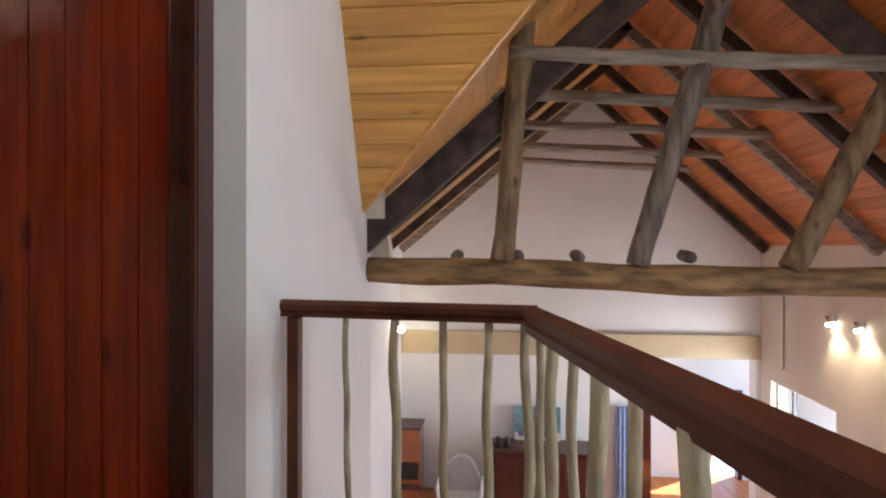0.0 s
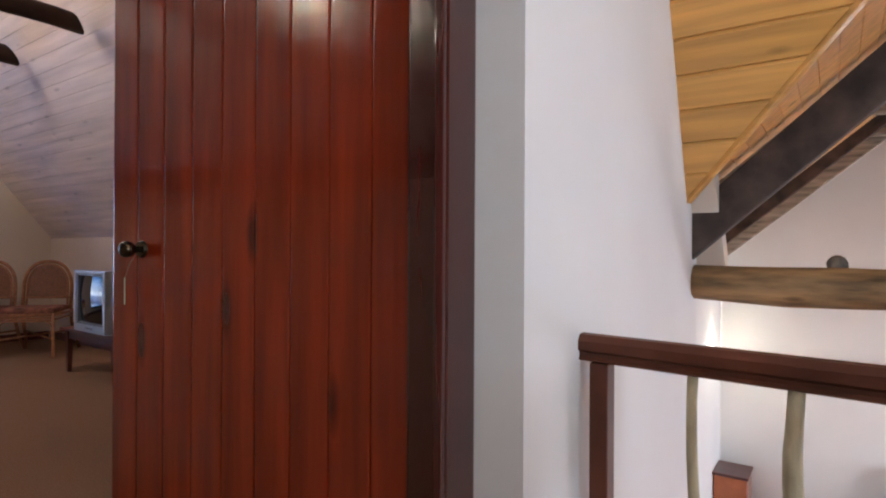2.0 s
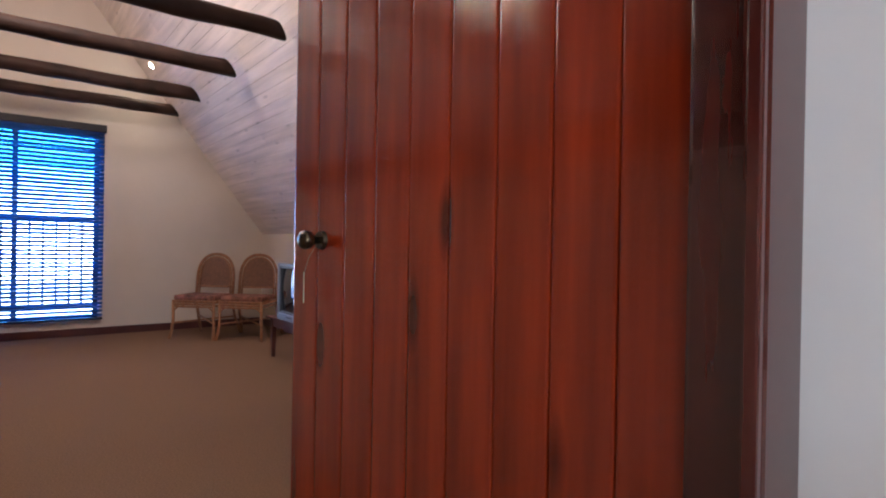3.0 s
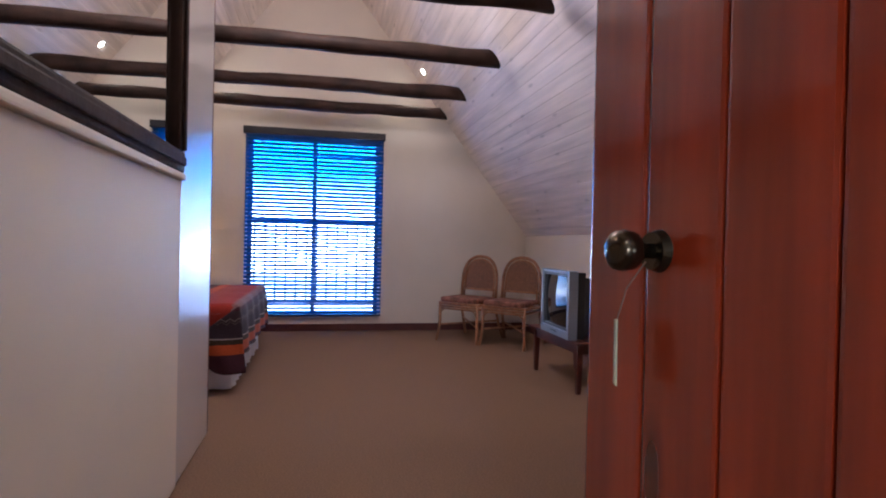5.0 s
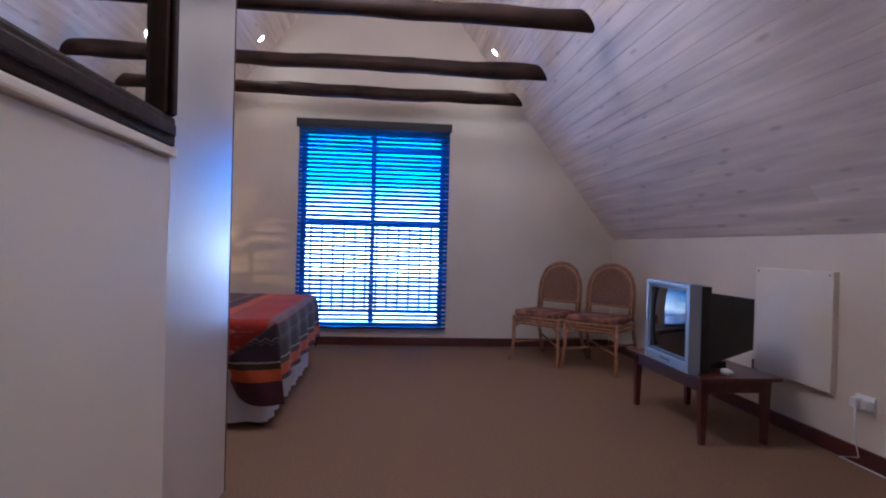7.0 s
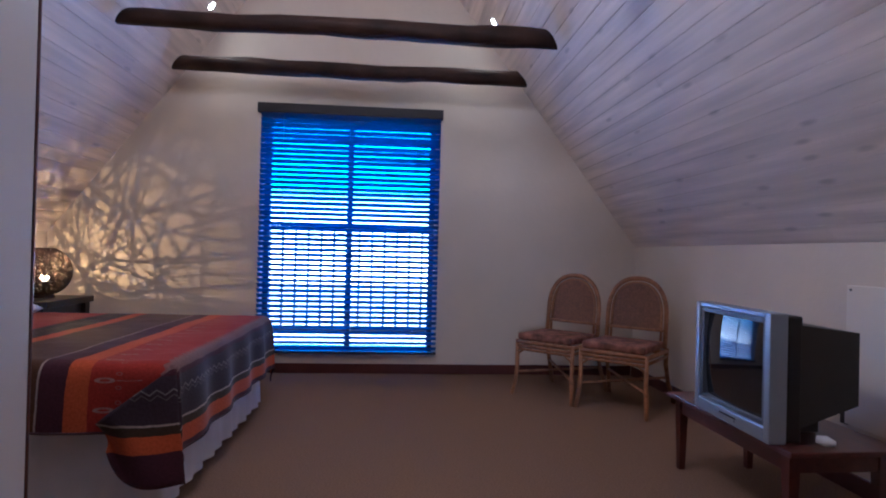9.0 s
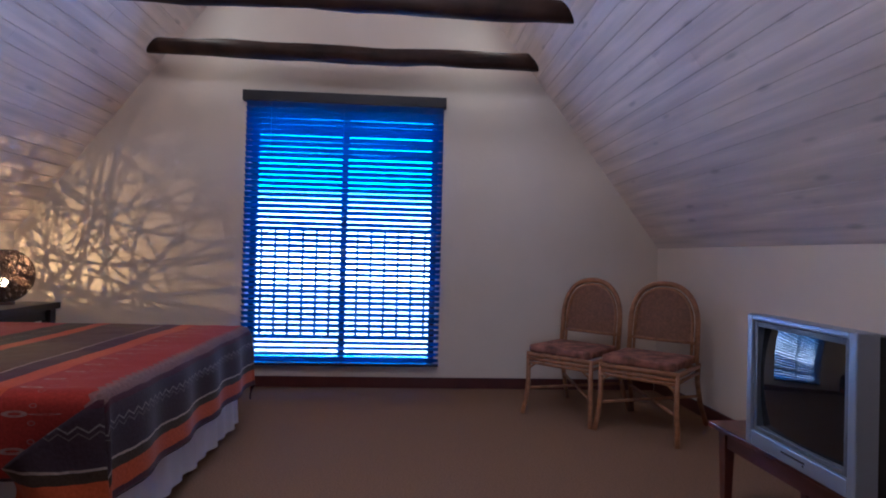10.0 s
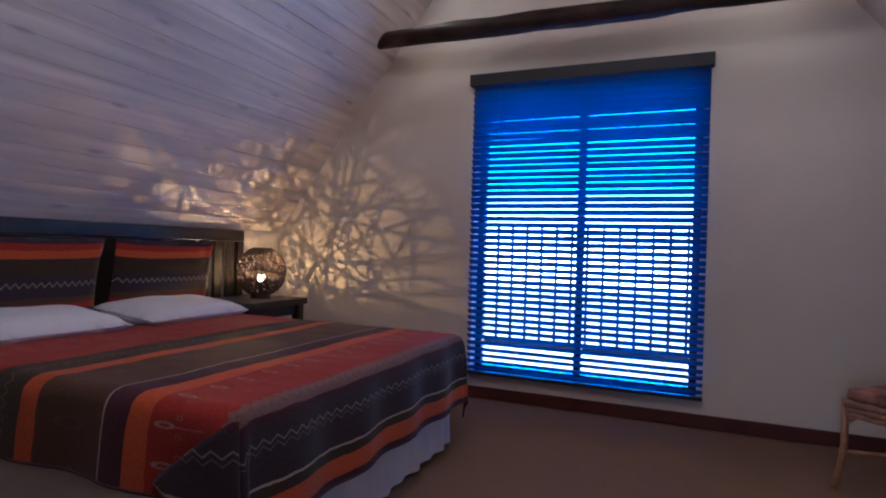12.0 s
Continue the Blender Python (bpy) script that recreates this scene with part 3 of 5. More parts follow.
# valley board along the edge of the yellow ceiling
def along(a, b, w, h, bev=0.004):
    """A squared timber from a to b."""
    q = bmesh.new()
    a, b = Vector(a), Vector(b)
    d = b - a
    box(q, 0, d.length, -w / 2, w / 2, -h / 2, h / 2, bev, Matrix.Translation(a) @ d.to_track_quat("X", "Z").to_matrix().to_4x4())
    return q


vz = lambda x: 1.24 + VALLEY * (x + 0.84)
vy = lambda z: 3.30 - (z - 1.24) / PRISE
va, vb = (-0.82, vy(vz(-0.82)) + 0.02, vz(-0.82) + 0.0), (0.85, vy(vz(0.85)) + 0.02, vz(0.85))
vt = tagged(part("valley_board", along(va, vb, 0.025, 0.05), PINE), "split pine board along the roof valley", "board", kind="structure")

# ---- roof timbers ----
def log(name, a, b, r0, r1, seed, label, mat=LOG_UP, crook=0.014, group=""):
    q = bmesh.new()
    pts, rad = pole(a, b, r0, r1, seed, 22, crook, 0.5)
    tube(q, pts, rad, 14, 0.16, seed)
    return tagged(part(name, q, mat, smooth=True), label, "beam", group)


log("tie_beam", (-0.83, 3.5, 0.893), (LX1, 3.5, 0.815), 0.080, 0.092, 1, "thick weathered round-log tie beam across the void", LOG_ALONG, crook=0.03)
log("truss_post", (0.0, 3.45, 0.95), (0.155, 3.45, 2.75), 0.068, 0.072, 2, "upright weathered log post on the tie beam", LOG_UP, group="truss posts")
log("truss_post", (0.79, 3.45, 0.93), (1.335, 3.45, 2.75), 0.066, 0.076, 3, "raking grey log post on the tie beam", LOG_GREY_UP, group="truss posts")
log("truss_post", (1.65, 3.45, 0.92), (2.335, 3.45, 2.25), 0.068, 0.078, 4, "raking brown log post on the tie beam", LOG_UP, group="truss posts")


def roof_x(z, side):
    f = (z - EAVE) / (LRZ - EAVE)
    return LX0 + f * (LRX - LX0) if side < 0 else LX1 + f * (LRX - LX1)


for k, ty in enumerate((3.5, 4.4, 5.4, 6.5, 7.55)):
    cz = 2.17
    log("collar_beam", (roof_x(cz, -1) - (0.02 if k else -0.1), ty - 0.09, cz + 0.02), (roof_x(2.04, 1) + 0.06, ty - 0.09, 2.035), 0.046, 0.043, 20 + k, "grey weathered log collar tie between rafters", LOG_GREY_ALONG, group="collar ties")
    for side in (-1, 1):
        z0, z1 = (1.02 if k == 0 else EAVE - 0.06), LRZ - 0.09
        shift = 0.12 * (-side)
        a = (roof_x(z0, side) + shift * 0.9, ty, z0)
        if k == 0 and side < 0:
            a = (-0.96, 3.50, 0.999)
        b = (LRX + shift * 0.3, ty, z1 - 0.03)
        if k == 0 and side < 0:
            b = (LRX - 0.02, 3.50, 2.86)
        ra = tagged(part("rafter", along(a, b, 0.085, 0.10 if k else 0.175, 0.012), RAFTER if (k + side) % 3 else LOG_GREY_ALONG), "dark stained rafter under the roof boards", "rafter", "rafters")
for k, jx in enumerate((-0.28, 0.10, 0.47, 1.13)):
    log("joist_end", (jx, 3.56, 0.975), (jx, 3.72, 0.985), 0.036, 0.036, 40 + k, "short round joist end resting on the tie beam", LOG_GREY_UP, group="joist ends", crook=0.002)

# ---- bedroom beams ----
for k, bx in enumerate((-7.42, -6.54, -5.44, -4.36, -3.3, -2.2)):
    q = bmesh.new()
    pts, rad = pole((bx, RY - 1.375, 2.50), (bx, RY + 1.36, 2.50), 0.058, 0.066, 50 + k, 20, 0.016, 0.4)
    tube(q, pts, rad, 14, 0.2, k + 3)
    for v in q.verts:
        if abs(v.co.y - RY) > 1.3:
            v.co.y += (v.co.z - 2.5) * 0.75 * (1 if v.co.y < RY else -1)
    tagged(part("ceiling_beam", q, BEAM, smooth=True), "dark stained round-log tie beam between the ceiling slopes", "beam", "bedroom beams")

# ---- bedroom door ----
DA = math.degrees(math.atan2(-0.084, -0.83))
door = thing("door_1", "open red-varnished tongue-and-groove door with a brass knob", "door", (-0.858, 1.428, 0.012), DA, kind="structure")
for k in range(9):
    q = bmesh.new()
    box(q, k * 0.0948 + 0.0008, (k + 1) * 0.0948 - 0.0008, -0.038, 0, 0, 2.0, 0.0045)
    part("plank", q, DOOR_WOOD, door)
q = bmesh.new()
box(q, 0.01, 0.84, -0.055, -0.0385, 0.2, 0.34, 0.003)
box(q, 0.01, 0.84, -0.055, -0.0385, 1.7, 1.84, 0.003)
part("ledge", q, DOOR_WOOD, door)
q = bmesh.new()
bmesh.ops.create_cone(q, cap_ends=True, segments=28, radius1=0.020, radius2=0.017, depth=0.008, matrix=pose(0.738, 0.0045, 1.02, -90))
rose = part("knob_rose", q, BRASS, door, smooth=False)
q = bmesh.new()
prof = [(0.011, 0.006), (0.010, 0.022), (0.016, 0.03), (0.026, 0.04), (0.0285, 0.052), (0.026, 0.063), (0.016, 0.070), (0.0005, 0.072)]
rings = [[q.verts.new((0.738 + r * 0.66 * math.cos(a * math.pi / 12), d * 0.72, 1.02 + r * 0.66 * math.sin(a * math.pi / 12))) for a in range(24)] for r, d in prof]
for a, b in zip(rings, rings[1:]):
    for k in range(24):
        q.faces.new((a[k], a[(k + 1) % 24], b[(k + 1) % 24], b[k]))
part("knob", q, BRASS, rose, "round dark brass knob", smooth=True)
q = bmesh.new()
tube(q, [(0.738, 0.014, 1.01), (0.756, 0.02, 0.985), (0.763, 0.025, 0.955)], 0.0007, 5)
cord = part("string", q, CANE, door)
q = bmesh.new()
box(q, -0.011, 0.011, -0.0008, 0.0008, -0.06, 0.0, 0.0, pose(0.763, 0.026, 0.955, 0, 6, -30))
part("tag", q, material("paper_tag", (0.42, 0.36, 0.2), 0.7, vary=0.2, scale=30), cord, "faded yellow paper tag on a string")

frame_ob = thing("door_frame", "dark glossy wooden door frame in the white partition", "door frame", (0, 0, 0), kind="structure")
for nm, b in (("jamb", (-0.862, -0.784, 1.405, DY1 - 0.002, 0.002, DZ - 0.002)), ("jamb", (-0.862, -0.784, DY0 + 0.002, DY0 + 0.07, 0.002, DZ - 0.002)), ("head", (-0.862, -0.784, DY0 + 0.07, 1.405, DZ - 0.06, DZ - 0.002))):
    q = bmesh.new()
    box(q, *b, 0.006)
    part(nm, q, FRAME_WOOD, frame_ob)
q = bmesh.new()
box(q, -0.80, -0.784, 1.392, 1.404, 0.002, DZ - 0.06, 0.003)
part("stop_bead", q, FRAME_WOOD, frame_ob)

# ---- landing railing ----
rail = thing("railing", "brown wooden landing railing with crooked peeled-stick balusters", "railing", (0, 0, 0))
RZT = 0.865
C0, C1, C2 = (-0.722, 1.80), (0.07, 1.70), (0.38, 0.0)


def hand_rail(a, b, w0=0.09, h=0.075):
    q = bmesh.new()
    a, b = Vector((*a, 0)), Vector((*b, 0))
    d = (b - a).normalized()
    sd = Vector((d.y, -d.x, 0))
    prof = [(-w0 / 2, RZT - 0.012), (-w0 / 2 + 0.012, RZT), (w0 / 2 - 0.012, RZT), (w0 / 2, RZT - 0.012), (w0 / 2, RZT - 0.03), (w0 / 2 - 0.01, RZT - 0.036), (w0 / 2 - 0.01, RZT - 0.044), (w0 / 2 - 0.004, RZT - 0.05), (w0 / 2 - 0.014, RZT - h), (-w0 / 2 + 0.014, RZT - h), (-w0 / 2 + 0.004, RZT - 0.05), (-w0 / 2 + 0.01, RZT - 0.044), (-w0 / 2 + 0.01, RZT - 0.036), (-w0 / 2, RZT - 0.03)]
    r0 = [q.verts.new(a + sd * u + Vector((0, 0, z))) for u, z in prof]
    r1 = [q.verts.new(b + sd * u + Vector((0, 0, z))) for u, z in prof]
    q.faces.new(r0)
    q.faces.new(r1[::-1])
    for k in range(len(prof)):
        q.faces.new((r0[k], r0[(k + 1) % len(prof)], r1[(k + 1) % len(prof)], r1[k]))
    return q


dv = Vector((C1[0] - C0[0], C1[1] - C0[1])).normalized()
part("hand_rail", hand_rail((C0[0] + 0.002, C0[1]), (C1[0] + 0.022, C1[1] - 0.003), 0.05, 0.054), RAIL_WOOD, rail)
part("hand_rail", hand_rail((C1[0] + 0.004, C1[1] - 0.030), (0.654, SY + 0.02), 0.052, 0.078), RAIL_WOOD, rail)
q = bmesh.new()
box(q, -0.692, -0.654, 1.778, 1.822, 0.002, RZT - 0.055, 0.004)
part("wall_post", q, RAIL_WOOD, rail)
q = bmesh.new()
box(q, 0.040, 0.110, 1.66, 1.73, 0.002, 0.05, 0.004)
part("foot_block", q, RAIL_WOOD, rail)
sticks = [(-0.497, 0.0095), (-0.338, 0.0145), (-0.190, 0.0115), (-0.058, 0.0135), (0.062, 0.015)]
for k, (bx, r) in enumerate(sticks):
    f = (bx - C0[0]) / (C1[0] - C0[0])
    by = C0[1] + f * (C1[1] - C0[1])
    q = bmesh.new()
    tube(q, *pole((bx + 0.012, by, 0.002), (bx, by, RZT - 0.05), r * 1.15, r * 0.95, 70 + k, 16, 0.016, 0.5), 10, 0.15, k)
    part("baluster", q, STICK, rail, smooth=True)
for k, by in enumerate((1.60, 1.47, 1.31, 1.15, 0.98, 0.80, 0.62, 0.44, 0.24, 0.02, -0.2, -0.45, -0.7, -0.95, -1.2)):
    bx = C1[0] + (C1[1] - by) / (C1[1] - C2[1]) * (C2[0] - C1[0])
    r = (0.013, 0.016, 0.012, 0.019, 0.013, 0.020, 0.016, 0.019)[k % 8]
    q = bmesh.new()
    tube(q, *pole((bx, by, 0.002), (bx + 0.005, by, RZT - 0.07), r * 1.1, r * 0.95, 90 + k, 16, 0.014, 0.5), 10, 0.15, k + 5)
    part("baluster", q, STICK, rail, smooth=True)

# ---- living room things ----
piano = thing("sideboard", "dark reddish wooden sideboard with carved doors by the wall", "cabinet", (0.56, 7.5, FLOOR_Z))
for nm, b in (("body", (-0.66, 0.66, -0.24, 0.24, 0.08, 1.03)), ("top", (-0.70, 0.70, -0.27, 0.25, 1.031, 1.07)), ("plinth", (-0.68, 0.68, -0.25, 0.24, 0.0, 0.079)), ("door", (-0.6, -0.02, -0.262, -0.241, 0.42, 0.98)), ("door", (0.02, 0.6, -0.262, -0.241, 0.42, 0.98)), ("drawer", (-0.6, 0.6, -0.262, -0.241, 0.14, 0.38)), ("shelf", (-0.66, 0.66, -0.36, -0.263, 0.38, 0.42))):
    q = bmesh.new()
    box(q, *b, 0.008)
    part(nm, q, MAHOGANY, piano)
for sx in (-0.31, 0.31):
    for dx in (-0.06, 0.06):
        q = bmesh.new()
        tube(q, [(sx + dx, -0.268, 0.6), (sx + dx, -0.268, 0.88)], 0.012, 8)
        part("carving", q, MAHOGANY, piano)
pic = thing("picture", "teal seascape picture with a pale lower edge, leaning on the wall", "picture", (0.50, 7.66, FLOOR_Z + 1.072))
q = bmesh.new()
box(q, -0.31, 0.31, -0.01, 0.01, 0, 0.45, 0.003, pose(0, 0, 0, -9))
part("canvas", q, TEAL, pic)
q = bmesh.new()
box(q, -0.30, 0.30, -0.0135, -0.0115, 0.012, 0.11, 0.0, pose(0, 0, 0, -9))
part("painted_shore", q, WHITE_PAINT, pic, "white painted band")
for k in range(5):
    q = bmesh.new()
    box(q, -0.25 + k * 0.11, -0.18 + k * 0.11, -0.0165, -0.0145, 0.06, 0.14, 0.0, pose(0, 0, 0, -9))
    part("painted_hut", q, material("hut_paint", (0.12, 0.17, 0.25), 0.6, vary=0.3), pic)
for k, fx in enumerate((-0.02, 0.10)):
    fig = thing("figurine", "small dark carved figurine on the sideboard", "figurine", (fx, 7.42, FLOOR_Z + 1.072), group="figurines")
    q = bmesh.new()
    tube(q, [(0, 0, 0), (0, 0, 0.02), (0, 0, 0.07), (0, 0, 0.1), (0, 0, 0.13)], [0.04, 0.045, 0.03, 0.036, 0.012], 10, 0.3, k)
    part("carving", q, DARK_WOOD, fig, smooth=True)
vase = thing("vase", "small dark vase at the end of the sideboard", "vase", (1.18, 7.45, FLOOR_Z + 1.072))
q = bmesh.new()
tube(q, [(0, 0, 0), (0, 0, 0.04), (0, 0, 0.1), (0, 0, 0.15), (0, 0, 0.17)], [0.03, 0.05, 0.045, 0.02, 0.026], 12)
part("body", q, DARK_WOOD, vase, smooth=True)

pc = thing("plastic_chair", "white moulded plastic garden chair with a slatted back", "chair", (-0.50, 7.35, FLOOR_Z))
q = bmesh.new()
box(q, -0.23, 0.23, -0.24, 0.2, 0.40, 0.425, 0.012)
part("seat", q, PLASTIC, pc)
for sx in (-1, 1):
    for sy in (-1, 1):
        q = bmesh.new()
        tube(q, [(sx * 0.26, sy * 0.25, 0), (sx * 0.21, sy * 0.2, 0.40)], [0.018, 0.026], 8)
        part("leg", q, PLASTIC, pc, smooth=True)
    q = bmesh.new()
    tube(q, [(sx * 0.26, -0.24, 0.42), (sx * 0.28, -0.22, 0.62), (sx * 0.28, 0.1, 0.64), (sx * 0.23, 0.22, 0.60)], 0.02, 8)
    part("armrest", q, PLASTIC, pc, smooth=True)
q = bmesh.new()
tube(q, [(-0.23 * math.cos(a), 0.22 + 0.06 * math.sin(a), 0.45 + 0.40 * math.sin(a) ** 0.7) for a in [math.pi * (k + 0.02) / 16.65 for k in range(17)]], 0.024, 8)
part("back_frame", q, PLASTIC, pc, smooth=True)
for k in range(6):
    xx = -0.15 + k * 0.06
    q = bmesh.new()
    box(q, xx - 0.012, xx + 0.012, 0.222, 0.234, 0.43, 0.82 - abs(xx) * 0.5, 0.003)
    part("back_slat", q, PLASTIC, pc)

case = thing("tall_cabinet", "tall glossy orange-brown wooden cabinet beside the wall", "cabinet", (-1.19, 7.5, FLOOR_Z))
for nm, b, mt in (("lower_case", (-0.16, 0.16, -0.2, 0.2, 0, 0.62), ORANGE_WOOD), ("drawer", (-0.15, 0.15, -0.215, -0.201, 0.64, 0.86), DARK_WOOD), ("upper_case", (-0.16, 0.16, -0.2, 0.2, 0.621, 1.28), ORANGE_WOOD), ("cornice", (-0.17, 0.175, -0.22, 0.21, 1.281, 1.31), MAHOGANY), ("plinth_bar", (-0.165, 0.165, -0.216, -0.201, 0.5, 0.58), MAHOGANY)):
    q = bmesh.new()
    box(q, *b, 0.01)
    part(nm, q, mt, case)
chest = thing("wooden_chest", "low orange-brown wooden chest beside the plastic chair", "chest", (-0.92, 7.3, FLOOR_Z))
for nm, b in (("body", (-0.14, 0.14, -0.2, 0.2, 0, 0.40)), ("lid", (-0.15, 0.15, -0.21, 0.21, 0.401, 0.45))):
    q = bmesh.new()
    box(q, *b, 0.01)
    part(nm, q, ORANGE_WOOD, chest)
# folded blue sheet put where the wall only catches bluish light
blue_sheet = thing("curtain", "pale blue folded sheet for bluish light on the wall beside a dark door post", "curtain", (1.66, 7.72, FLOOR_Z))
q = bmesh.new()
pts = [(0.12 * (k / 20 * 2 - 1), 0.02 * math.sin(k * 1.3)) for k in range(21)]
va0 = [q.verts.new((x, y - 0.006, 0.02)) for x, y in pts] + [q.verts.new((x, y + 0.006, 0.02)) for x, y in pts[::-1]]
vb0 = [q.verts.new((v.co.x, v.co.y, 1.55)) for v in va0]
q.faces.new(va0)
q.faces.new(vb0[::-1])
for k in range(len(va0)):
    q.faces.new((va0[k], va0[(k + 1) % len(va0)], vb0[(k + 1) % len(va0)], vb0[k]))
part("cloth", q, BLUE_LIT, blue_sheet)
post = thing("door_post", "dark stained post at the hall opening", "post", (1.93, 7.757, FLOOR_Z))
q = bmesh.new()
box(q, -0.06, 0.06, -0.04, 0.04, 0, 1.62, 0.008)
part("shaft", q, FRAME_WOOD, post)
q = bmesh.new()
box(q, -0.075, 0.075, -0.042, 0.042, 1.621, 1.66, 0.008)
part("cap", q, FRAME_WOOD, post)
hd = thing("door_2", "open outer doorway with a red-brown wooden frame", "door", (0, HY, 0), kind="structure")
for nm, b in (("jamb", (DXA, DXA + 0.07, -0.02, 0.12, FLOOR_Z, DXZ)), ("jamb", (DXB - 0.07, DXB, -0.02, 0.12, FLOOR_Z, DXZ)), ("head", (DXA + 0.071, DXB - 0.071, -0.02, 0.12, DXZ - 0.07, DXZ))):
    q = bmesh.new()
    box(q, *b, 0.006)
    part(nm, q, FRAME_WOOD, hd)
plant = thing("potted_plant", "green leafy plant in a clay pot outside the door", "plant", (3.62, 10.6, FLOOR_Z - 0.3))
q = bmesh.new()
tube(q, [(0, 0, 0), (0, 0, 0.28), (0, 0, 0.32)], [0.13, 0.18, 0.2], 16)
part("pot", q, material("clay", (0.36, 0.15, 0.08), 0.8, vary=0.2), plant)
q = bmesh.new()
rnd = random.Random(21)
for k in range(46):
    an, reach, up = rnd.uniform(0, 6.28), rnd.uniform(0.15, 0.5), rnd.uniform(0.35, 0.95)
    d, sd = Vector((math.cos(an), math.sin(an), 0)), Vector((-math.sin(an), math.cos(an), 0))
    spine = [Vector((0, 0, 0.3)) + d * reach * f + Vector((0, 0, up * (1.5 * f - 0.65 * f * f))) for f in (0.25, 0.5, 0.8, 1.0)]
    rows = [(q.verts.new(p - sd * w), q.verts.new(p + Vector((0, 0, 0.006))), q.verts.new(p + sd * w)) for p, w in zip(spine, (0.008, 0.035, 0.028, 0.003))]
    for a, b in zip(rows, rows[1:]):
        q.faces.new((a[0], a[1], b[1], b[0]))
        q.faces.new((a[1], a[2], b[2], b[1]))
part("leaves", q, material("leaf_green", (0.05, 0.10, 0.03), 0.5, vary=0.4, scale=8), plant)

# spotlights on the east wall, and a wall lamp
def wall_spot(y, target):
    t = thing("spotlight", "small chrome wall spotlight, switched on", "spotlight", (LX1, y, 0.30), group="wall spotlights")
    q = bmesh.new()
    box(q, -0.018, -0.001, -0.035, 0.035, -0.035, 0.035, 0.005)
    part("base", q, PLASTIC, t)
    d = (Vector(target) - Vector((LX1 - 0.07, y, 0.30))).normalized()
    q = bmesh.new()
    tube(q, [Vector((-0.012, 0, 0)), Vector((-0.07, 0, 0))], 0.008, 8)
    tube(q, [Vector((-0.07, 0, 0)) - d * 0.045, Vector((-0.07, 0, 0)) + d * 0.03], [0.022, 0.034], 14)
    part("housing", q, material("chrome", (0.7, 0.68, 0.64), 0.15, metal=1.0, vary=0.03), t, smooth=True)
    q = bmesh.new()
    bmesh.ops.create_uvsphere(q, u_segments=12, v_segments=8, radius=0.024, matrix=Matrix.Translation(Vector((-0.07, 0, 0)) + d * 0.038))
    part("bulb", q, SPOT_GLOW, t, smooth=True)


wall_spot(6.15, (LX1, 5.9, -0.9))
wall_spot(5.69, (LX1, 5.45, -0.9))
rod = thing("pull_cord", "thin brown pull cord hanging on the cream wall", "cord", (LX1 - 0.01, 7.17, 0))
q = bmesh.new()
tube(q, [(0, 0, 0.95), (0, 0, -0.42)], 0.006, 6)
part("cord", q, MAHOGANY, rod)
wl = thing("wall_lamp", "small round wall lamp, switched on", "lamp", (LX0 + 0.02, 7.2, -0.02))
q = bmesh.new()
tube(q, [(-0.018, 0, 0), (0.04, 0, 0)], [0.03, 0.012], 10)
part("holder", q, BRASS, wl)
q = bmesh.new()
bmesh.ops.create_uvsphere(q, u_segments=14, v_segments=10, radius=0.045, matrix=Matrix.Translation((0.08, 0, 0)))
part("globe", q, SPOT_GLOW, wl, smooth=True)
win2 = thing("window_2", "white framed living room window full of daylight", "window", (LX1 + 0.1, 0, 0), kind="structure")
for nm, b in (("frame_rail", (-0.03, 0.03, W2[0], W2[1], W2[3] - 0.05, W2[3] - 0.001)), ("frame_rail", (-0.03, 0.03, W2[0], W2[1], W2[2] + 0.001, W2[2] + 0.05)), ("frame_post", (-0.03, 0.03, W2[0] + 0.001, W2[0] + 0.05, W2[2] + 0.05, W2[3] - 0.05)), ("frame_post", (-0.03, 0.03, W2[1] - 0.05, W2[1] - 0.001, W2[2] + 0.05, W2[3] - 0.05)), ("mullion", (-0.02, 0.02, 7.12, 7.16, W2[2] + 0.05, W2[3] - 0.05))):
    q = bmesh.new()
    box(q, *b, 0.004)
    part(nm, q, WHITE_PAINT if nm != "mullion" else ALU, win2)

# frame added out of view around the landing's side fill
fill_frame = thing("landing_fill_frame", "unseen white frame added around the landing fill lamp", "window", (LX1 - 0.03, 0.35, 1.30), kind="structure")
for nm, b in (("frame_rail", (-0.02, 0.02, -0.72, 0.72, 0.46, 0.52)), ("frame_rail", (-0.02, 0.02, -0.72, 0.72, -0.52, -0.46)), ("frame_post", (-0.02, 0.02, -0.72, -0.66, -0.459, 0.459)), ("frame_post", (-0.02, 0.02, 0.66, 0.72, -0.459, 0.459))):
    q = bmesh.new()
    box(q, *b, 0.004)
    part(nm, q, WHITE_PAINT, fill_frame)

# ---- window, blind, balcony ----
win = thing("window_1", "tall dark-framed sliding window behind a wooden blind", "window", (WX - 0.12, 0, 0), kind="structure")
MID = 0.935
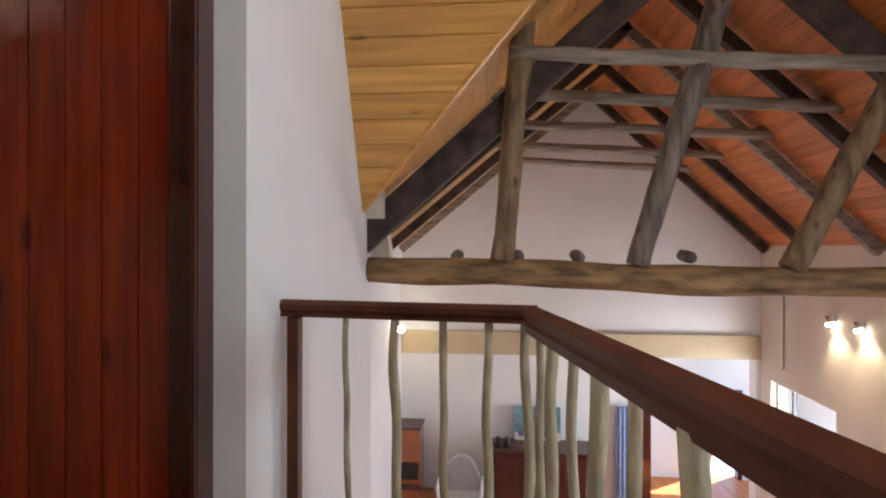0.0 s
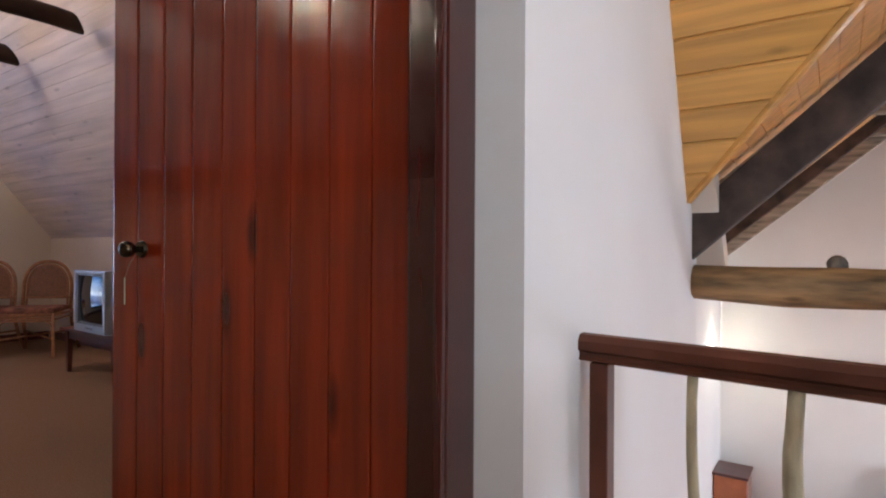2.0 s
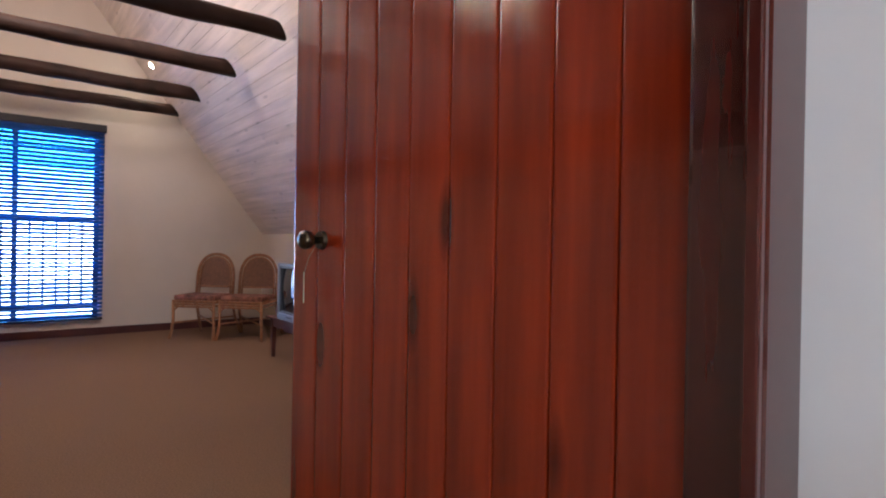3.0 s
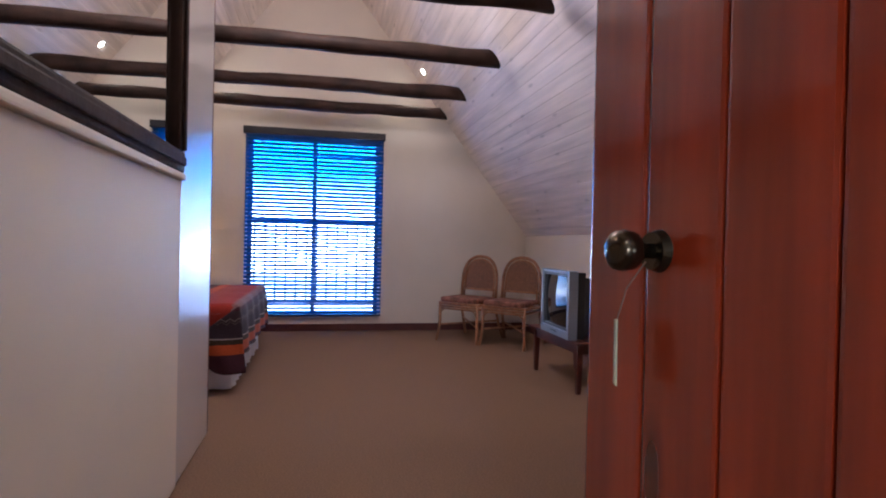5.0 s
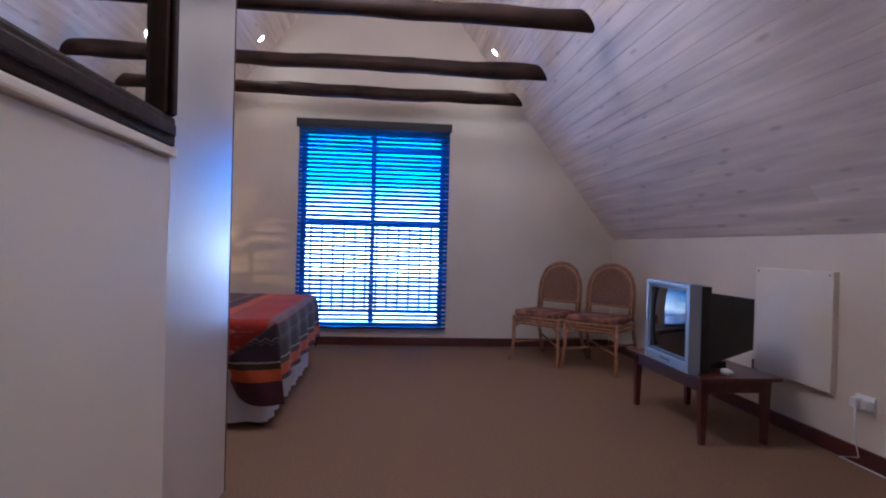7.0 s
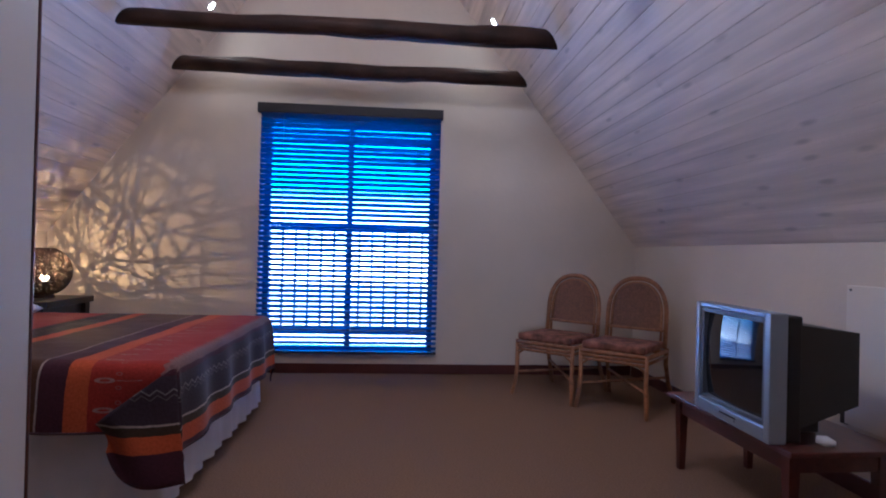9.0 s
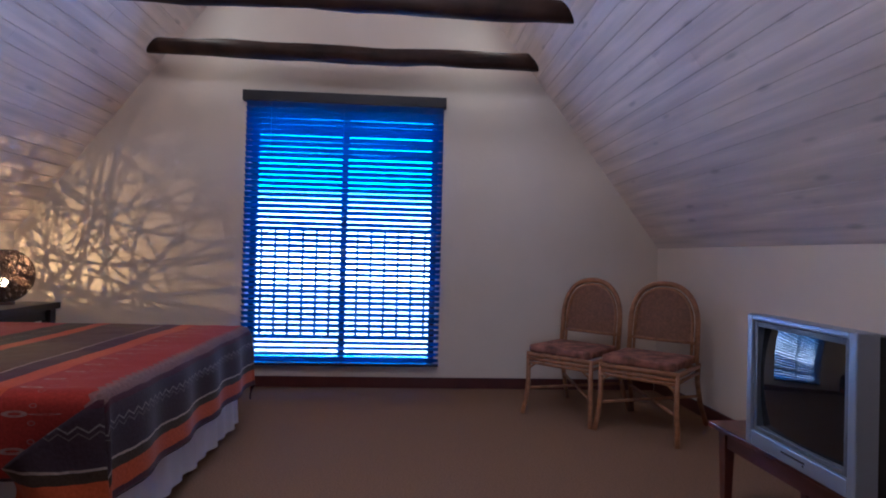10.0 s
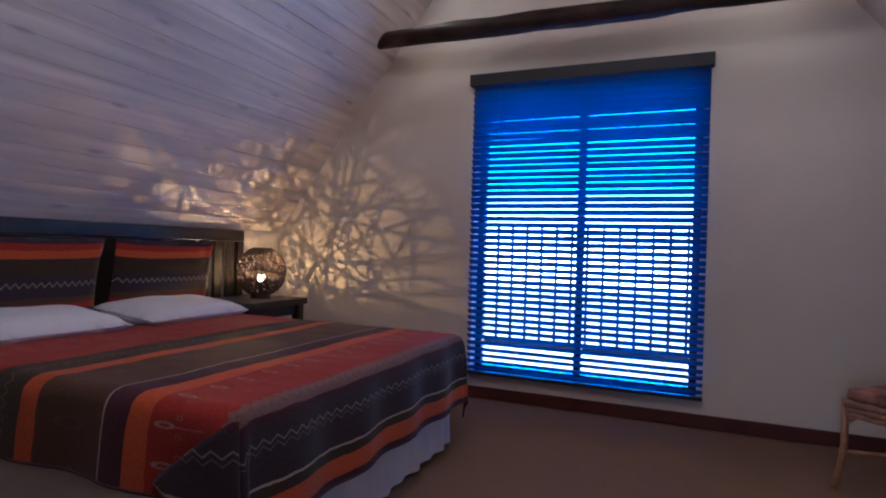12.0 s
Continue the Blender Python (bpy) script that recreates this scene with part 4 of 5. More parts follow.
for nm, b in (("frame_post", (-0.03, 0.03, WY0 + 0.001, WY0 + 0.05, WZ0 + 0.05, WZ1 - 0.05)), ("frame_post", (-0.03, 0.03, WY1 - 0.05, WY1 - 0.001, WZ0 + 0.05, WZ1 - 0.05)), ("frame_rail", (-0.03, 0.03, WY0 + 0.001, WY1 - 0.001, WZ0 + 0.001, WZ0 + 0.05)), ("frame_rail", (-0.03, 0.03, WY0 + 0.001, WY1 - 0.001, WZ1 - 0.05, WZ1 - 0.001)), ("mullion", (-0.025, 0.025, MID - 0.025, MID + 0.025, WZ0 + 0.05, WZ1 - 0.05))):
    q = bmesh.new()
    box(q, *b, 0.004)
    part(nm, q, ALU, win)
for y0, y1 in ((WY0 + 0.05, MID - 0.025), (MID + 0.025, WY1 - 0.05)):
    q = bmesh.new()
    box(q, -0.003, 0.003, y0, y1, WZ0 + 0.05, WZ1 - 0.05)
    pane = part("pane", q, glass, win)
    pane.visible_shadow = False

blind = thing("venetian_blind", "slatted venetian blind, tilted half open, blue sky glow put in its colour", "blind", (WX + 0.035, 0, 0))
BY0, BY1 = 0.165, 1.715
q = bmesh.new()
box(q, -0.033, 0.035, BY0 - 0.005, BY1 + 0.012, 2.205, 2.285, 0.004)
part("head_rail", q, BLIND_DARK, blind)
q = bmesh.new()
box(q, -0.022, 0.022, BY0 + 0.02, BY1 - 0.005, 0.175, 0.197, 0.003)
part("bottom_rail", q, BLIND_DARK, blind)
SLATS = 46
q = bmesh.new()
prof = [(-0.024, -0.0012), (0, 0.001), (0.024, -0.0012), (0.024, 0.0012), (0, 0.0034), (-0.024, 0.0012)]
r0 = [q.verts.new((x, BY0 + 0.02, z)) for x, z in prof]
r1 = [q.verts.new((x, BY1 - 0.005, z)) for x, z in prof]
q.faces.new(r0)
q.faces.new(r1[::-1])
for k in range(6):
    q.faces.new((r0[k], r0[(k + 1) % 6], r1[(k + 1) % 6], r1[k]))
slat = part("slat", q, BLIND, blind)
rnd = random.Random(5)
for k in range(SLATS):
    o = slat if k == 0 else slat.copy()
    if k:
        scene.collection.objects.link(o)
    z = 0.222 + k * (2.19 - 0.222) / (SLATS - 1)
    tilt = -(41 + 7 * k / SLATS)
    o.matrix_basis = pose(0, 0, z, rnd.uniform(-0.12, 0.12), tilt + rnd.uniform(-1.5, 1.5), 0)
for cy in (0.38, 0.935, 1.50):
    for dx in (-0.027, 0.027):
        q = bmesh.new()
        tube(q, [(dx, cy, 0.19), (dx, cy, 2.21)], 0.0016, 5)
        part("ladder_cord", q, BLIND, blind)

bal = thing("balcony_railing", "dark metal balcony railing outside the window", "railing", (WX - 1.15, 0, 0))
for nm, z in (("top_rail", 1.26), ("bottom_rail", 0.2)):
    q = bmesh.new()
    box(q, -0.02, 0.02, -2.2, 4.0, z, z + 0.04, 0.003)
    part(nm, q, ALU, bal)
for k in range(46):
    y = -2.1 + k * 0.133
    q = bmesh.new()
    box(q, -0.011, 0.011, y - 0.012, y + 0.012, 0.241, 1.259)
    part("bar", q, ALU, bal)
for y in (-2.18, 3.98):
    q = bmesh.new()
    box(q, -0.03, 0.03, y - 0.03, y + 0.03, -0.02, 0.199, 0.002)
    part("post", q, ALU, bal)
bm = bmesh.new()
box(bm, WX - 1.3, WX - 0.25, -2.4, 4.2, -0.16, -0.02)
setting(part("balcony_floor", bm, GROUND), "pale concrete balcony slab outside the window", "floor")
bm = bmesh.new()
box(bm, -3000, 3000, -3000, 3000, FLOOR_Z - 0.6, FLOOR_Z - 0.3)
setting(part("ground", bm, GROUND), "pale dry sunlit ground reaching the horizon", "ground")

# bright hazy sky beyond the balcony, white low down and blue above
haze = bpy.data.materials.new("hazy_sky")
haze.use_nodes = True
hn, hl = haze.node_tree.nodes, haze.node_tree.links
hb = hn["Principled BSDF"]
hb.inputs["Base Color"].default_value = (0, 0, 0, 1)
hc, hs, hm, hr = hn.new("ShaderNodeTexCoord"), hn.new("ShaderNodeSeparateXYZ"), hn.new("ShaderNodeMapRange"), hn.new("ShaderNodeValToRGB")
hl.new(hc.outputs["Object"], hs.inputs[0])
hl.new(hs.outputs[2], hm.inputs[0])
hm.inputs[1].default_value, hm.inputs[2].default_value = -12.0, 40.0
hl.new(hm.outputs[0], hr.inputs[0])
he = hr.color_ramp.elements
he[0].position, he[0].color = 0.235, (0.75, 0.80, 0.85, 1)
he[1].position, he[1].color = 0.40, (0.05, 0.34, 0.78, 1)
far = he.new(0.60)
far.color = (0.018, 0.15, 0.62, 1)
hl.new(hr.outputs[0], hb.inputs["Emission Color"])
hb.inputs["Emission Strength"].default_value = 6.5
bm = bmesh.new()
box(bm, -72.5, -72, -140, 140, FLOOR_Z - 0.5, 60)
setting(part("backdrop", bm, haze), "bright hazy sky beyond the balcony", "sky")

# ---- mirror ----
mir = thing("wall_mirror", "large mirror in a dark moulded wooden frame on the closet", "mirror", (-2.25, 0.452, 1.296))
MH, MW0, MW1, FW = 1.15, -1.36, 1.36, 0.085
for nm, b in (("frame_bottom", (MW0, MW1, 0, 0.042, 0, FW)), ("frame_top", (MW0, MW1, 0, 0.042, MH - FW, MH)), ("frame_side", (MW0, MW0 + FW, 0, 0.042, FW + 0.001, MH - FW - 0.001)), ("frame_side", (MW1 - FW, MW1, 0, 0.042, FW + 0.001, MH - FW - 0.001))):
    q = bmesh.new()
    box(q, *b, 0.01)
    x0, x1, y0, y1, z0, z1 = b
    if z1 - z0 < 0.2:
        box(q, x0 + 0.03, x1 - 0.03, 0.0425, 0.055, z0 + 0.025, z1 - 0.025, 0.006)
    else:
        box(q, x0 + 0.025, x1 - 0.025, 0.0425, 0.055, z0, z1, 0.006)
    part(nm, q, BEAM, mir)
q = bmesh.new()
box(q, MW0 + FW - 0.004, MW1 - FW + 0.004, 0.004, 0.016, FW - 0.004, MH - FW + 0.004)
part("glass", q, mirror, mir)

# ---- rattan chairs ----
def rattan_chair():
    c = thing("rattan_chair", "rattan chair with arched cane back and worn patterned cushion", "chair", group="rattan chairs")
    W, D, SH, DB = 0.228, 0.23, 0.415, 0.19

    def bar(name, pts, r=0.013, mat=RATTAN, parent=c):
        q = bmesh.new()
        tube(q, pts, r, 8)
        return part(name, q, mat, parent, smooth=True)

    for sx in (-1, 1):
        bar("front_leg", [(sx * (W + 0.02), -D - 0.035, 0), (sx * (W + 0.008), -D - 0.008, 0.10), (sx * W, -D, 0.2), (sx * W, -D, SH)], 0.016)
        bar("back_leg", [(sx * (W + 0.015), DB + 0.15, 0), (sx * (W - 0.005), DB + 0.07, 0.16), (sx * (W - 0.01), DB + 0.02, 0.3), (sx * W, DB, SH)], 0.016)
        bar("side_rail", [(sx * W, -D, SH - 0.02), (sx * W, DB, SH - 0.02)], 0.015)
        bar("side_rail", [(sx * W, -D, SH - 0.06), (sx * W, DB, SH - 0.06)], 0.011)
        bar("bracket", [(sx * W, -D, 0.25), (sx * (W - 0.015), -D - 0.004, 0.31), (sx * (W - 0.06), -D - 0.006, 0.345), (sx * (W - 0.13), -D - 0.006, 0.352)], 0.008)
        bar("stretcher", [(sx * W, -D, 0.17), (-sx * (W - 0.005), DB + 0.055, 0.2)], 0.010)
    for z, r in ((SH - 0.015, 0.016), (SH - 0.045, 0.012), (SH - 0.07, 0.010)):
        bar("front_rail", [(-W, -D - 0.004, z), (W, -D - 0.004, z)], r)
    bar("back_rail", [(-W, DB, SH - 0.03), (W, DB, SH - 0.03)], 0.014)
    for inset, r in ((0, 0.017), (0.032, 0.010)):
        pts = []
        for k in range(25):
            a = math.pi * k / 24
            ww, top = W - 0.012 - inset, 0.90 - inset
            xx = -ww * math.copysign(abs(math.cos(a)) ** 0.85, math.cos(a))
            zz = 0.62 + (top - 0.62) * abs(math.sin(a)) ** 0.85
            pts.append((xx, DB + (zz - SH) * 0.10, zz))
        pts = [(-W + 0.012 + inset, DB, SH)] + pts + [(W - 0.012 - inset, DB, SH)]
        bar("back_hoop", pts, r)
    bar("back_rung", [(-W + 0.03, DB + 0.011, 0.535), (W - 0.03, DB + 0.011, 0.535)], 0.011)
    q = bmesh.new()
    cols = []
    for i in range(19):
        u = (i / 18) * 2 - 1
        ww = W - 0.045
        top = 0.64 + 0.225 * (max(0, 1 - abs(u) ** 2.6)) ** 0.5
        col = []
        for k in range(13):
            z = 0.54 + (top - 0.54) * k / 12
            col.append((u * ww, DB + 0.004 + (z - SH) * 0.10 - 0.012 * (1 - u * u), z))
        cols.append(col)
    va = [[q.verts.new(p) for p in col] for col in cols]
    vb = [[q.verts.new((p[0], p[1] + 0.006, p[2])) for p in col] for col in cols]
    for i in range(18):
        for k in range(12):
            q.faces.new((va[i][k], va[i + 1][k], va[i + 1][k + 1], va[i][k + 1]))
            q.faces.new((vb[i][k], vb[i][k + 1], vb[i + 1][k + 1], vb[i + 1][k]))
    part("woven_back", q, CANE, c, smooth=True)
    q = bmesh.new()
    box(q, -W + 0.008, W - 0.008, -D - 0.012, DB - 0.03, SH + 0.001, SH + 0.052, 0.014)
    part("cushion", q, CUSHION, c, "faded patterned seat cushion", smooth=True)
    return c


first = rattan_chair()
first.matrix_basis = pose(-7.075, 2.612, 0, 0, 0, 45)
copy_thing(first, pose(-6.725, 2.985, 0, 0, 0, 47))

# ---- television and its table ----
tab = thing("television_table", "small dark red-brown wooden table under the television", "table", (-5.19, 3.0, 0), 1)
q = bmesh.new()
box(q, -0.45, 0.45, -0.24, 0.23, 0.35, 0.372, 0.005)
part("tabletop", q, MAHOGANY, tab)
for nm, b in (("apron", (-0.36, 0.36, -0.205, -0.187, 0.28, 0.349)), ("apron", (-0.36, 0.36, 0.167, 0.185, 0.28, 0.349)), ("apron", (-0.40, -0.382, -0.17, 0.15, 0.28, 0.349)), ("apron", (0.382, 0.40, -0.17, 0.15, 0.28, 0.349))):
    q = bmesh.new()
    box(q, *b, 0.003)
    part(nm, q, MAHOGANY, tab)
for sx in (-1, 1):
    for sy in (-0.19, 0.17):
        q = bmesh.new()
        vs = box(q, sx * 0.385 - 0.023, sx * 0.385 + 0.023, sy - 0.023, sy + 0.023, 0, 0.349, 0)
        for v in vs:
            if v.co.z < 0.1:
                v.co.x = sx * 0.385 + (v.co.x - sx * 0.385) * 0.62
                v.co.y = sy + (v.co.y - sy) * 0.62
        part("leg", q, MAHOGANY, tab)

tv = thing("television", "silver-fronted cathode ray television with a black casing", "television", (-5.085, 2.742, 0.3745), -1.5)
TW, TH = 0.273, 0.486
q = bmesh.new()
for b in ((-TW, -TW + 0.034, 0, 0.07, 0, TH), (TW - 0.034, TW, 0, 0.07, 0, TH), (-TW + 0.034, TW - 0.034, 0, 0.07, TH - 0.022, TH), (-TW + 0.034, TW - 0.034, 0, 0.07, 0, 0.056)):
    box(q, *b, 0.006)
part("front_bezel", q, SILVER, tv)
q = bmesh.new()
for b in ((-TW + 0.035, -TW + 0.056, 0.008, 0.05, 0.057, TH - 0.023), (TW - 0.056, TW - 0.035, 0.008, 0.05, 0.057, TH - 0.023), (-TW + 0.056, TW - 0.056, 0.008, 0.05, TH - 0.043, TH - 0.023), (-TW + 0.056, TW - 0.056, 0.008, 0.05, 0.057, 0.074)):
    box(q, *b, 0.003)
part("inner_bezel", q, GREY_PLASTIC, tv, "darker grey inner bezel")
q = bmesh.new()
n = 16
gx0, gx1, gz0, gz1 = -TW + 0.054, TW - 0.054, 0.072, TH - 0.041
gv = [[q.verts.new((gx0 + (gx1 - gx0) * i / n, 0.036 - 0.03 * (1 - ((2 * i / n - 1) ** 2 + (2 * k / n - 1) ** 2) / 2), gz0 + (gz1 - gz0) * k / n)) for k in range(n + 1)] for i in range(n + 1)]
for i in range(n):
    for k in range(n):
        q.faces.new((gv[i][k], gv[i + 1][k], gv[i + 1][k + 1], gv[i][k + 1]))
part("screen", q, SCREEN, tv, "dark curved glass screen", smooth=True)
q = bmesh.new()
box(q, -TW + 0.006, TW - 0.006, 0.071, 0.13, 0.006, TH - 0.01, 0.008)
vs = box(q, -TW + 0.035, TW - 0.035, 0.131, 0.43, 0.045, TH - 0.045, 0.0)
for v in vs:
    if v.co.y > 0.3:
        v.co.x *= 0.72
        v.co.z = 0.12 + (v.co.z - 0.045) * 0.72
box(q, -0.13, 0.13, 0.131, 0.30, 0.004, 0.046, 0.004)
part("casing", q, BLACK, tv)
q = bmesh.new()
box(q, -0.06, 0.06, -0.0015, -0.0002, 0.03, 0.036)
box(q, 0.05, 0.056, -0.002, -0.0002, 0.02, 0.026)
part("label_bar", q, BLACK, tv)
plugw = thing("power_plug", "white power plug lying on the television table", "plug", (-4.82, 2.93, 0.3735), 40)
q = bmesh.new()
tube(q, [(0, 0, 0.021), (0.03, 0, 0.02), (0.06, 0, 0.018)], [0.014, 0.02, 0.009], 10)
part("body", q, PLASTIC, plugw, smooth=True)

# access panel, sockets and cable on the knee wall
acc = thing("access_panel", "white painted access panel fixed on the knee wall", "panel", (-4.985, NY, 0.63))
q = bmesh.new()
box(q, -0.315, 0.315, -0.035, -0.001, -0.32, 0.32, 0.003)
part("board", q, WHITE_PAINT, acc)
for px in (-0.29, 0.29):
    q = bmesh.new()
    bmesh.ops.create_cone(q, cap_ends=True, segments=10, radius1=0.006, radius2=0.005, depth=0.004, matrix=pose(px, -0.037, 0.3, 90))
    part("screw", q, BRASS, acc)
q = bmesh.new()
box(q, -0.36, -0.318, -0.02, -0.001, -0.33, -0.27, 0.003)
part("catch", q, ALU, acc)
sock = thing("wall_socket", "white wall socket with a plug and adaptor", "socket", (-4.48, NY, 0.31))
for nm, b in (("plate", (-0.06, 0.06, -0.012, -0.001, -0.04, 0.04)), ("plug", (-0.05, -0.01, -0.05, -0.0125, -0.025, 0.025)), ("plug", (0.01, 0.05, -0.045, -0.0125, -0.025, 0.02))):
    q = bmesh.new()
    box(q, *b, 0.006)
    part(nm, q, PLASTIC, sock)
cab = thing("power_cable", "thin white power cable trailing from socket to carpet", "cable", (-4.5, NY, 0))
q = bmesh.new()
tube(q, [(0, -0.045, 0.285), (0.005, -0.05, 0.2), (0.01, -0.04, 0.1), (0.02, -0.035, 0.045), (-0.104, -0.030, 0.005), (0.120, -0.030, 0.005), (0.271, -0.030, 0.005), (0.429, -0.030, 0.005), (0.582, -0.038, 0.005), (0.95, -0.16, 0.005)], 0.0036, 6)
tube(q, [(0.290, -0.111, 0.005), (0.334, -0.034, 0.005), (0.429, -0.030, 0.005), (0.530, -0.030, 0.005)], 0.0034, 6)
part("cable", q, PLASTIC, cab, smooth=True)

# ---- bed ----
BX0, BX1, BHEAD, BFOOT, BTOP = -6.75, -5.16, -1.42, 0.45, 0.575
bed = thing("bed", "double bed base with a white gathered valance", "bed", (0, 0, 0))
q = bmesh.new()
box(q, BX0 + 0.04, BX1 - 0.04, BHEAD, BFOOT - 0.04, 0.08, 0.33, 0.02)
part("base", q, LINEN, bed)
q = bmesh.new()
box(q, BX0, BX1, BHEAD, BFOOT, 0.335, BTOP, 0.05)
part("mattress", q, LINEN, bed, smooth=True)
for lx in (BX0 + 0.12, BX1 - 0.12):
    for ly in (BHEAD + 0.12, BFOOT - 0.1):
        q = bmesh.new()
        bmesh.ops.create_cone(q, cap_ends=True, segments=16, radius1=0.03, radius2=0.035, depth=0.08, matrix=Matrix.Translation((lx, ly, 0.04)))
        part("castor", q, BLACK, bed)
q = bmesh.new()
line = []
for k in range(200):
    f = k / 199
    L1, L2 = BFOOT - BHEAD, BX1 - BX0
    d = f * (2 * L1 + L2)
    if d < L1:
        p, nn = (BX1 - 0.02, BHEAD + d), (1, 0)
    elif d < L1 + L2:
        p, nn = (BX1 - (d - L1), BFOOT - 0.02), (0, 1)
    else:
        p, nn = (BX0 + 0.02, BFOOT - (d - L1 - L2)), (-1, 0)
    w = 0.010 * math.sin(d * 42) + 0.006 * math.sin(d * 23 + 1)
    line.append((p, nn, w))
cols = []
for (p, nn, w) in line:
    cols.append([q.verts.new((p[0] + nn[0] * (0.012 + w * g + 0.02 * g), p[1] + nn[1] * (0.012 + w * g + 0.02 * g), 0.335 - 0.315 * g)) for g in (0, 0.3, 0.65, 1)])
for a, b in zip(cols, cols[1:]):
    for k in range(3):
        q.faces.new((a[k], b[k], b[k + 1], a[k + 1]))
part("valance", q, LINEN, bed, "white gathered bed skirt", smooth=True)

sheet = thing("sheet", "white sheet folded over at the head of the bed", "sheet", (0, 0, 0))
q = bmesh.new()
box(q, BX0 - 0.012, BX1 + 0.012, -1.36, -1.02, BTOP + 0.002, BTOP + 0.018, 0.007)
part("fold", q, LINEN, sheet, smooth=True)


def cover():
    t = thing("bedcover", "red, orange and brown striped woven bedcover with embroidered motifs", "bedcover", (0, 0, 0))
    q = bmesh.new()
    uvl = q.loops.layers.uv.new("UVMap")
    V0, top, R = -1.10, BTOP + 0.024, 0.075
    sx0, sx1, drop_near, drop_far, drop_foot = BX0 - 0.008, BX1 + 0.01, 0.30, 0.30, 0.39
    width, length = sx1 - sx0, BFOOT + 0.012 - V0
    nu, nv = 110, 110
    grid = []
    for i in range(nu + 1):
        u = -drop_far + (width + drop_far + drop_near) * i / nu
        col = []
        for k in range(nv + 1):
            v = (length + drop_foot) * k / nv
            du = max(0, u - width) - max(0, -u)
            dv = max(0, v - length)
            h = math.hypot(du, dv)
            x, y = sx0 + min(max(u, 0), width), V0 + min(v, length)
            z = top
            if h > 0:
                ox, oy = du / h, dv / h
                fold = 0.016 * math.sin(x * 17 + y * 13 + math.atan2(dv, abs(du) + 1e-6) * 7) * min(1, h / 0.2)
                out = R * (1 - math.exp(-h / 0.03)) * 0.7 + 0.05 * h + fold * 0.8
                x, y = x + ox * out, y + oy * out
                z = top - max(0, h - R * 0.45 * (1 - math.exp(-h / 0.05))) * 0.985
            z += 0.005 * noise.noise((u * 3.1, v * 3.1, 1)) + 0.0025 * noise.noise((u * 11, v * 11, 4))
            z = max(z, 0.12)
            col.append((q.verts.new((x, y, z)), (u, v)))
        grid.append(col)
    for i in range(nu):
        for k in range(nv):
            c = (grid[i][k], grid[i + 1][k], grid[i + 1][k + 1], grid[i][k + 1])
            f = q.faces.new([w[0] for w in c])
            for lp, w in zip(f.loops, c):
                lp[uvl].uv = w[1]
    edge = [tuple(grid[i][nv][0].co) for i in range(nu + 1)]
    side = [tuple(grid[nu][k][0].co) for k in range(nv, -1, -1)]
    hem = bmesh.new()
    tube(hem, edge, 0.005, 6)
    tube(hem, side, 0.005, 6)
    part("hem", hem, material("dark_hem", (0.05, 0.018, 0.024), 0.9, vary=0.3, scale=30), t, "dark stitched hem", smooth=True)
    part("cloth", q, COVER, t, smooth=True)
    # the corner folded round onto the side of the bed
    q = bmesh.new()
    uvl = q.loops.layers.uv.new("UVMap")
    grid = []
    for i in range(25):
        a = i / 24
        hi, lo = 0.59 - 0.22 * a, 0.14 + 0.13 * a ** 5
        col = []
        for k in range(21):
            g = k / 20
            z = hi + (lo - hi) * g
            x = BX1 + 0.03 + 0.075 * math.sin(math.pi * min(1, a * 0.75 + 0.1)) + 0.02 * g + 0.006 * math.sin(9 * a + 5 * g)
            y = BFOOT + 0.06 + 0.05 * g - 0.285 * a + 0.02 * math.sin(3.1 * g) * a
            col.append((q.verts.new((x, y, z)), (1.6 + 0.3 * a, 1.575 + 0.62 - z)))
        grid.append(col)
    for i in range(24):
        for k in range(20):
            c = (grid[i][k], grid[i + 1][k], grid[i + 1][k + 1], grid[i][k + 1])
            f = q.faces.new([w[0] for w in c])
            for lp, w in zip(f.loops, c):
                lp[uvl].uv = w[1]
    fold = part("corner_fold", q, COVER, t, smooth=True)
    thick = fold.modifiers.new("thickness", "SOLIDIFY")
    thick.thickness = 0.006
    return t


cover()


def pillow(name, label, cat, m, w, h, d, mat, uv=False):
    t = thing(name, label, cat, group=name + "s")
    q = bmesh.new()
    uvl = q.loops.layers.uv.new("UVMap")
    n = 22
    sides = []
    for s in (-1, 1):
        g = []
        for i in range(n + 1):
            row = []
            for k in range(n + 1):
                a, b = 2 * i / n - 1, 2 * k / n - 1
                puff = (max(0, 1 - a ** 4) * max(0, 1 - b ** 4)) ** 0.5
                pinch = 1 - 0.05 * (a * a * b * b) * -1
                row.append((q.verts.new((a * w / 2 * (1 - 0.04 * (1 - b * b)), s * d / 2 * puff + 0.006 * noise.noise((a * 2, b * 2, s * 3 + w)), b * h / 2 * (1 - 0.05 * (1 - a * a)))), (a * w / 2, (b + 1) * h / 2)))
            g.append(row)
        sides.append(g)
        for i in range(n):
            for k in range(n):
                c = (g[i][k], g[i + 1][k], g[i + 1][k + 1], g[i][k + 1])
                f = q.faces.new([x[0] for x in c])
                for lp, x in zip(f.loops, c):
                    lp[uvl].uv = x[1]
    bmesh.ops.remove_doubles(q, verts=q.verts, dist=0.0008)
    part("cover", q, mat, t, smooth=True)
    t.matrix_basis = m
    return t


pillow("pillow", "flat white cotton pillow at the head of the bed", "pillow", pose(-6.44, -1.20, BTOP + 0.068, 84, 0, 2), 0.74, 0.46, 0.13, LINEN)
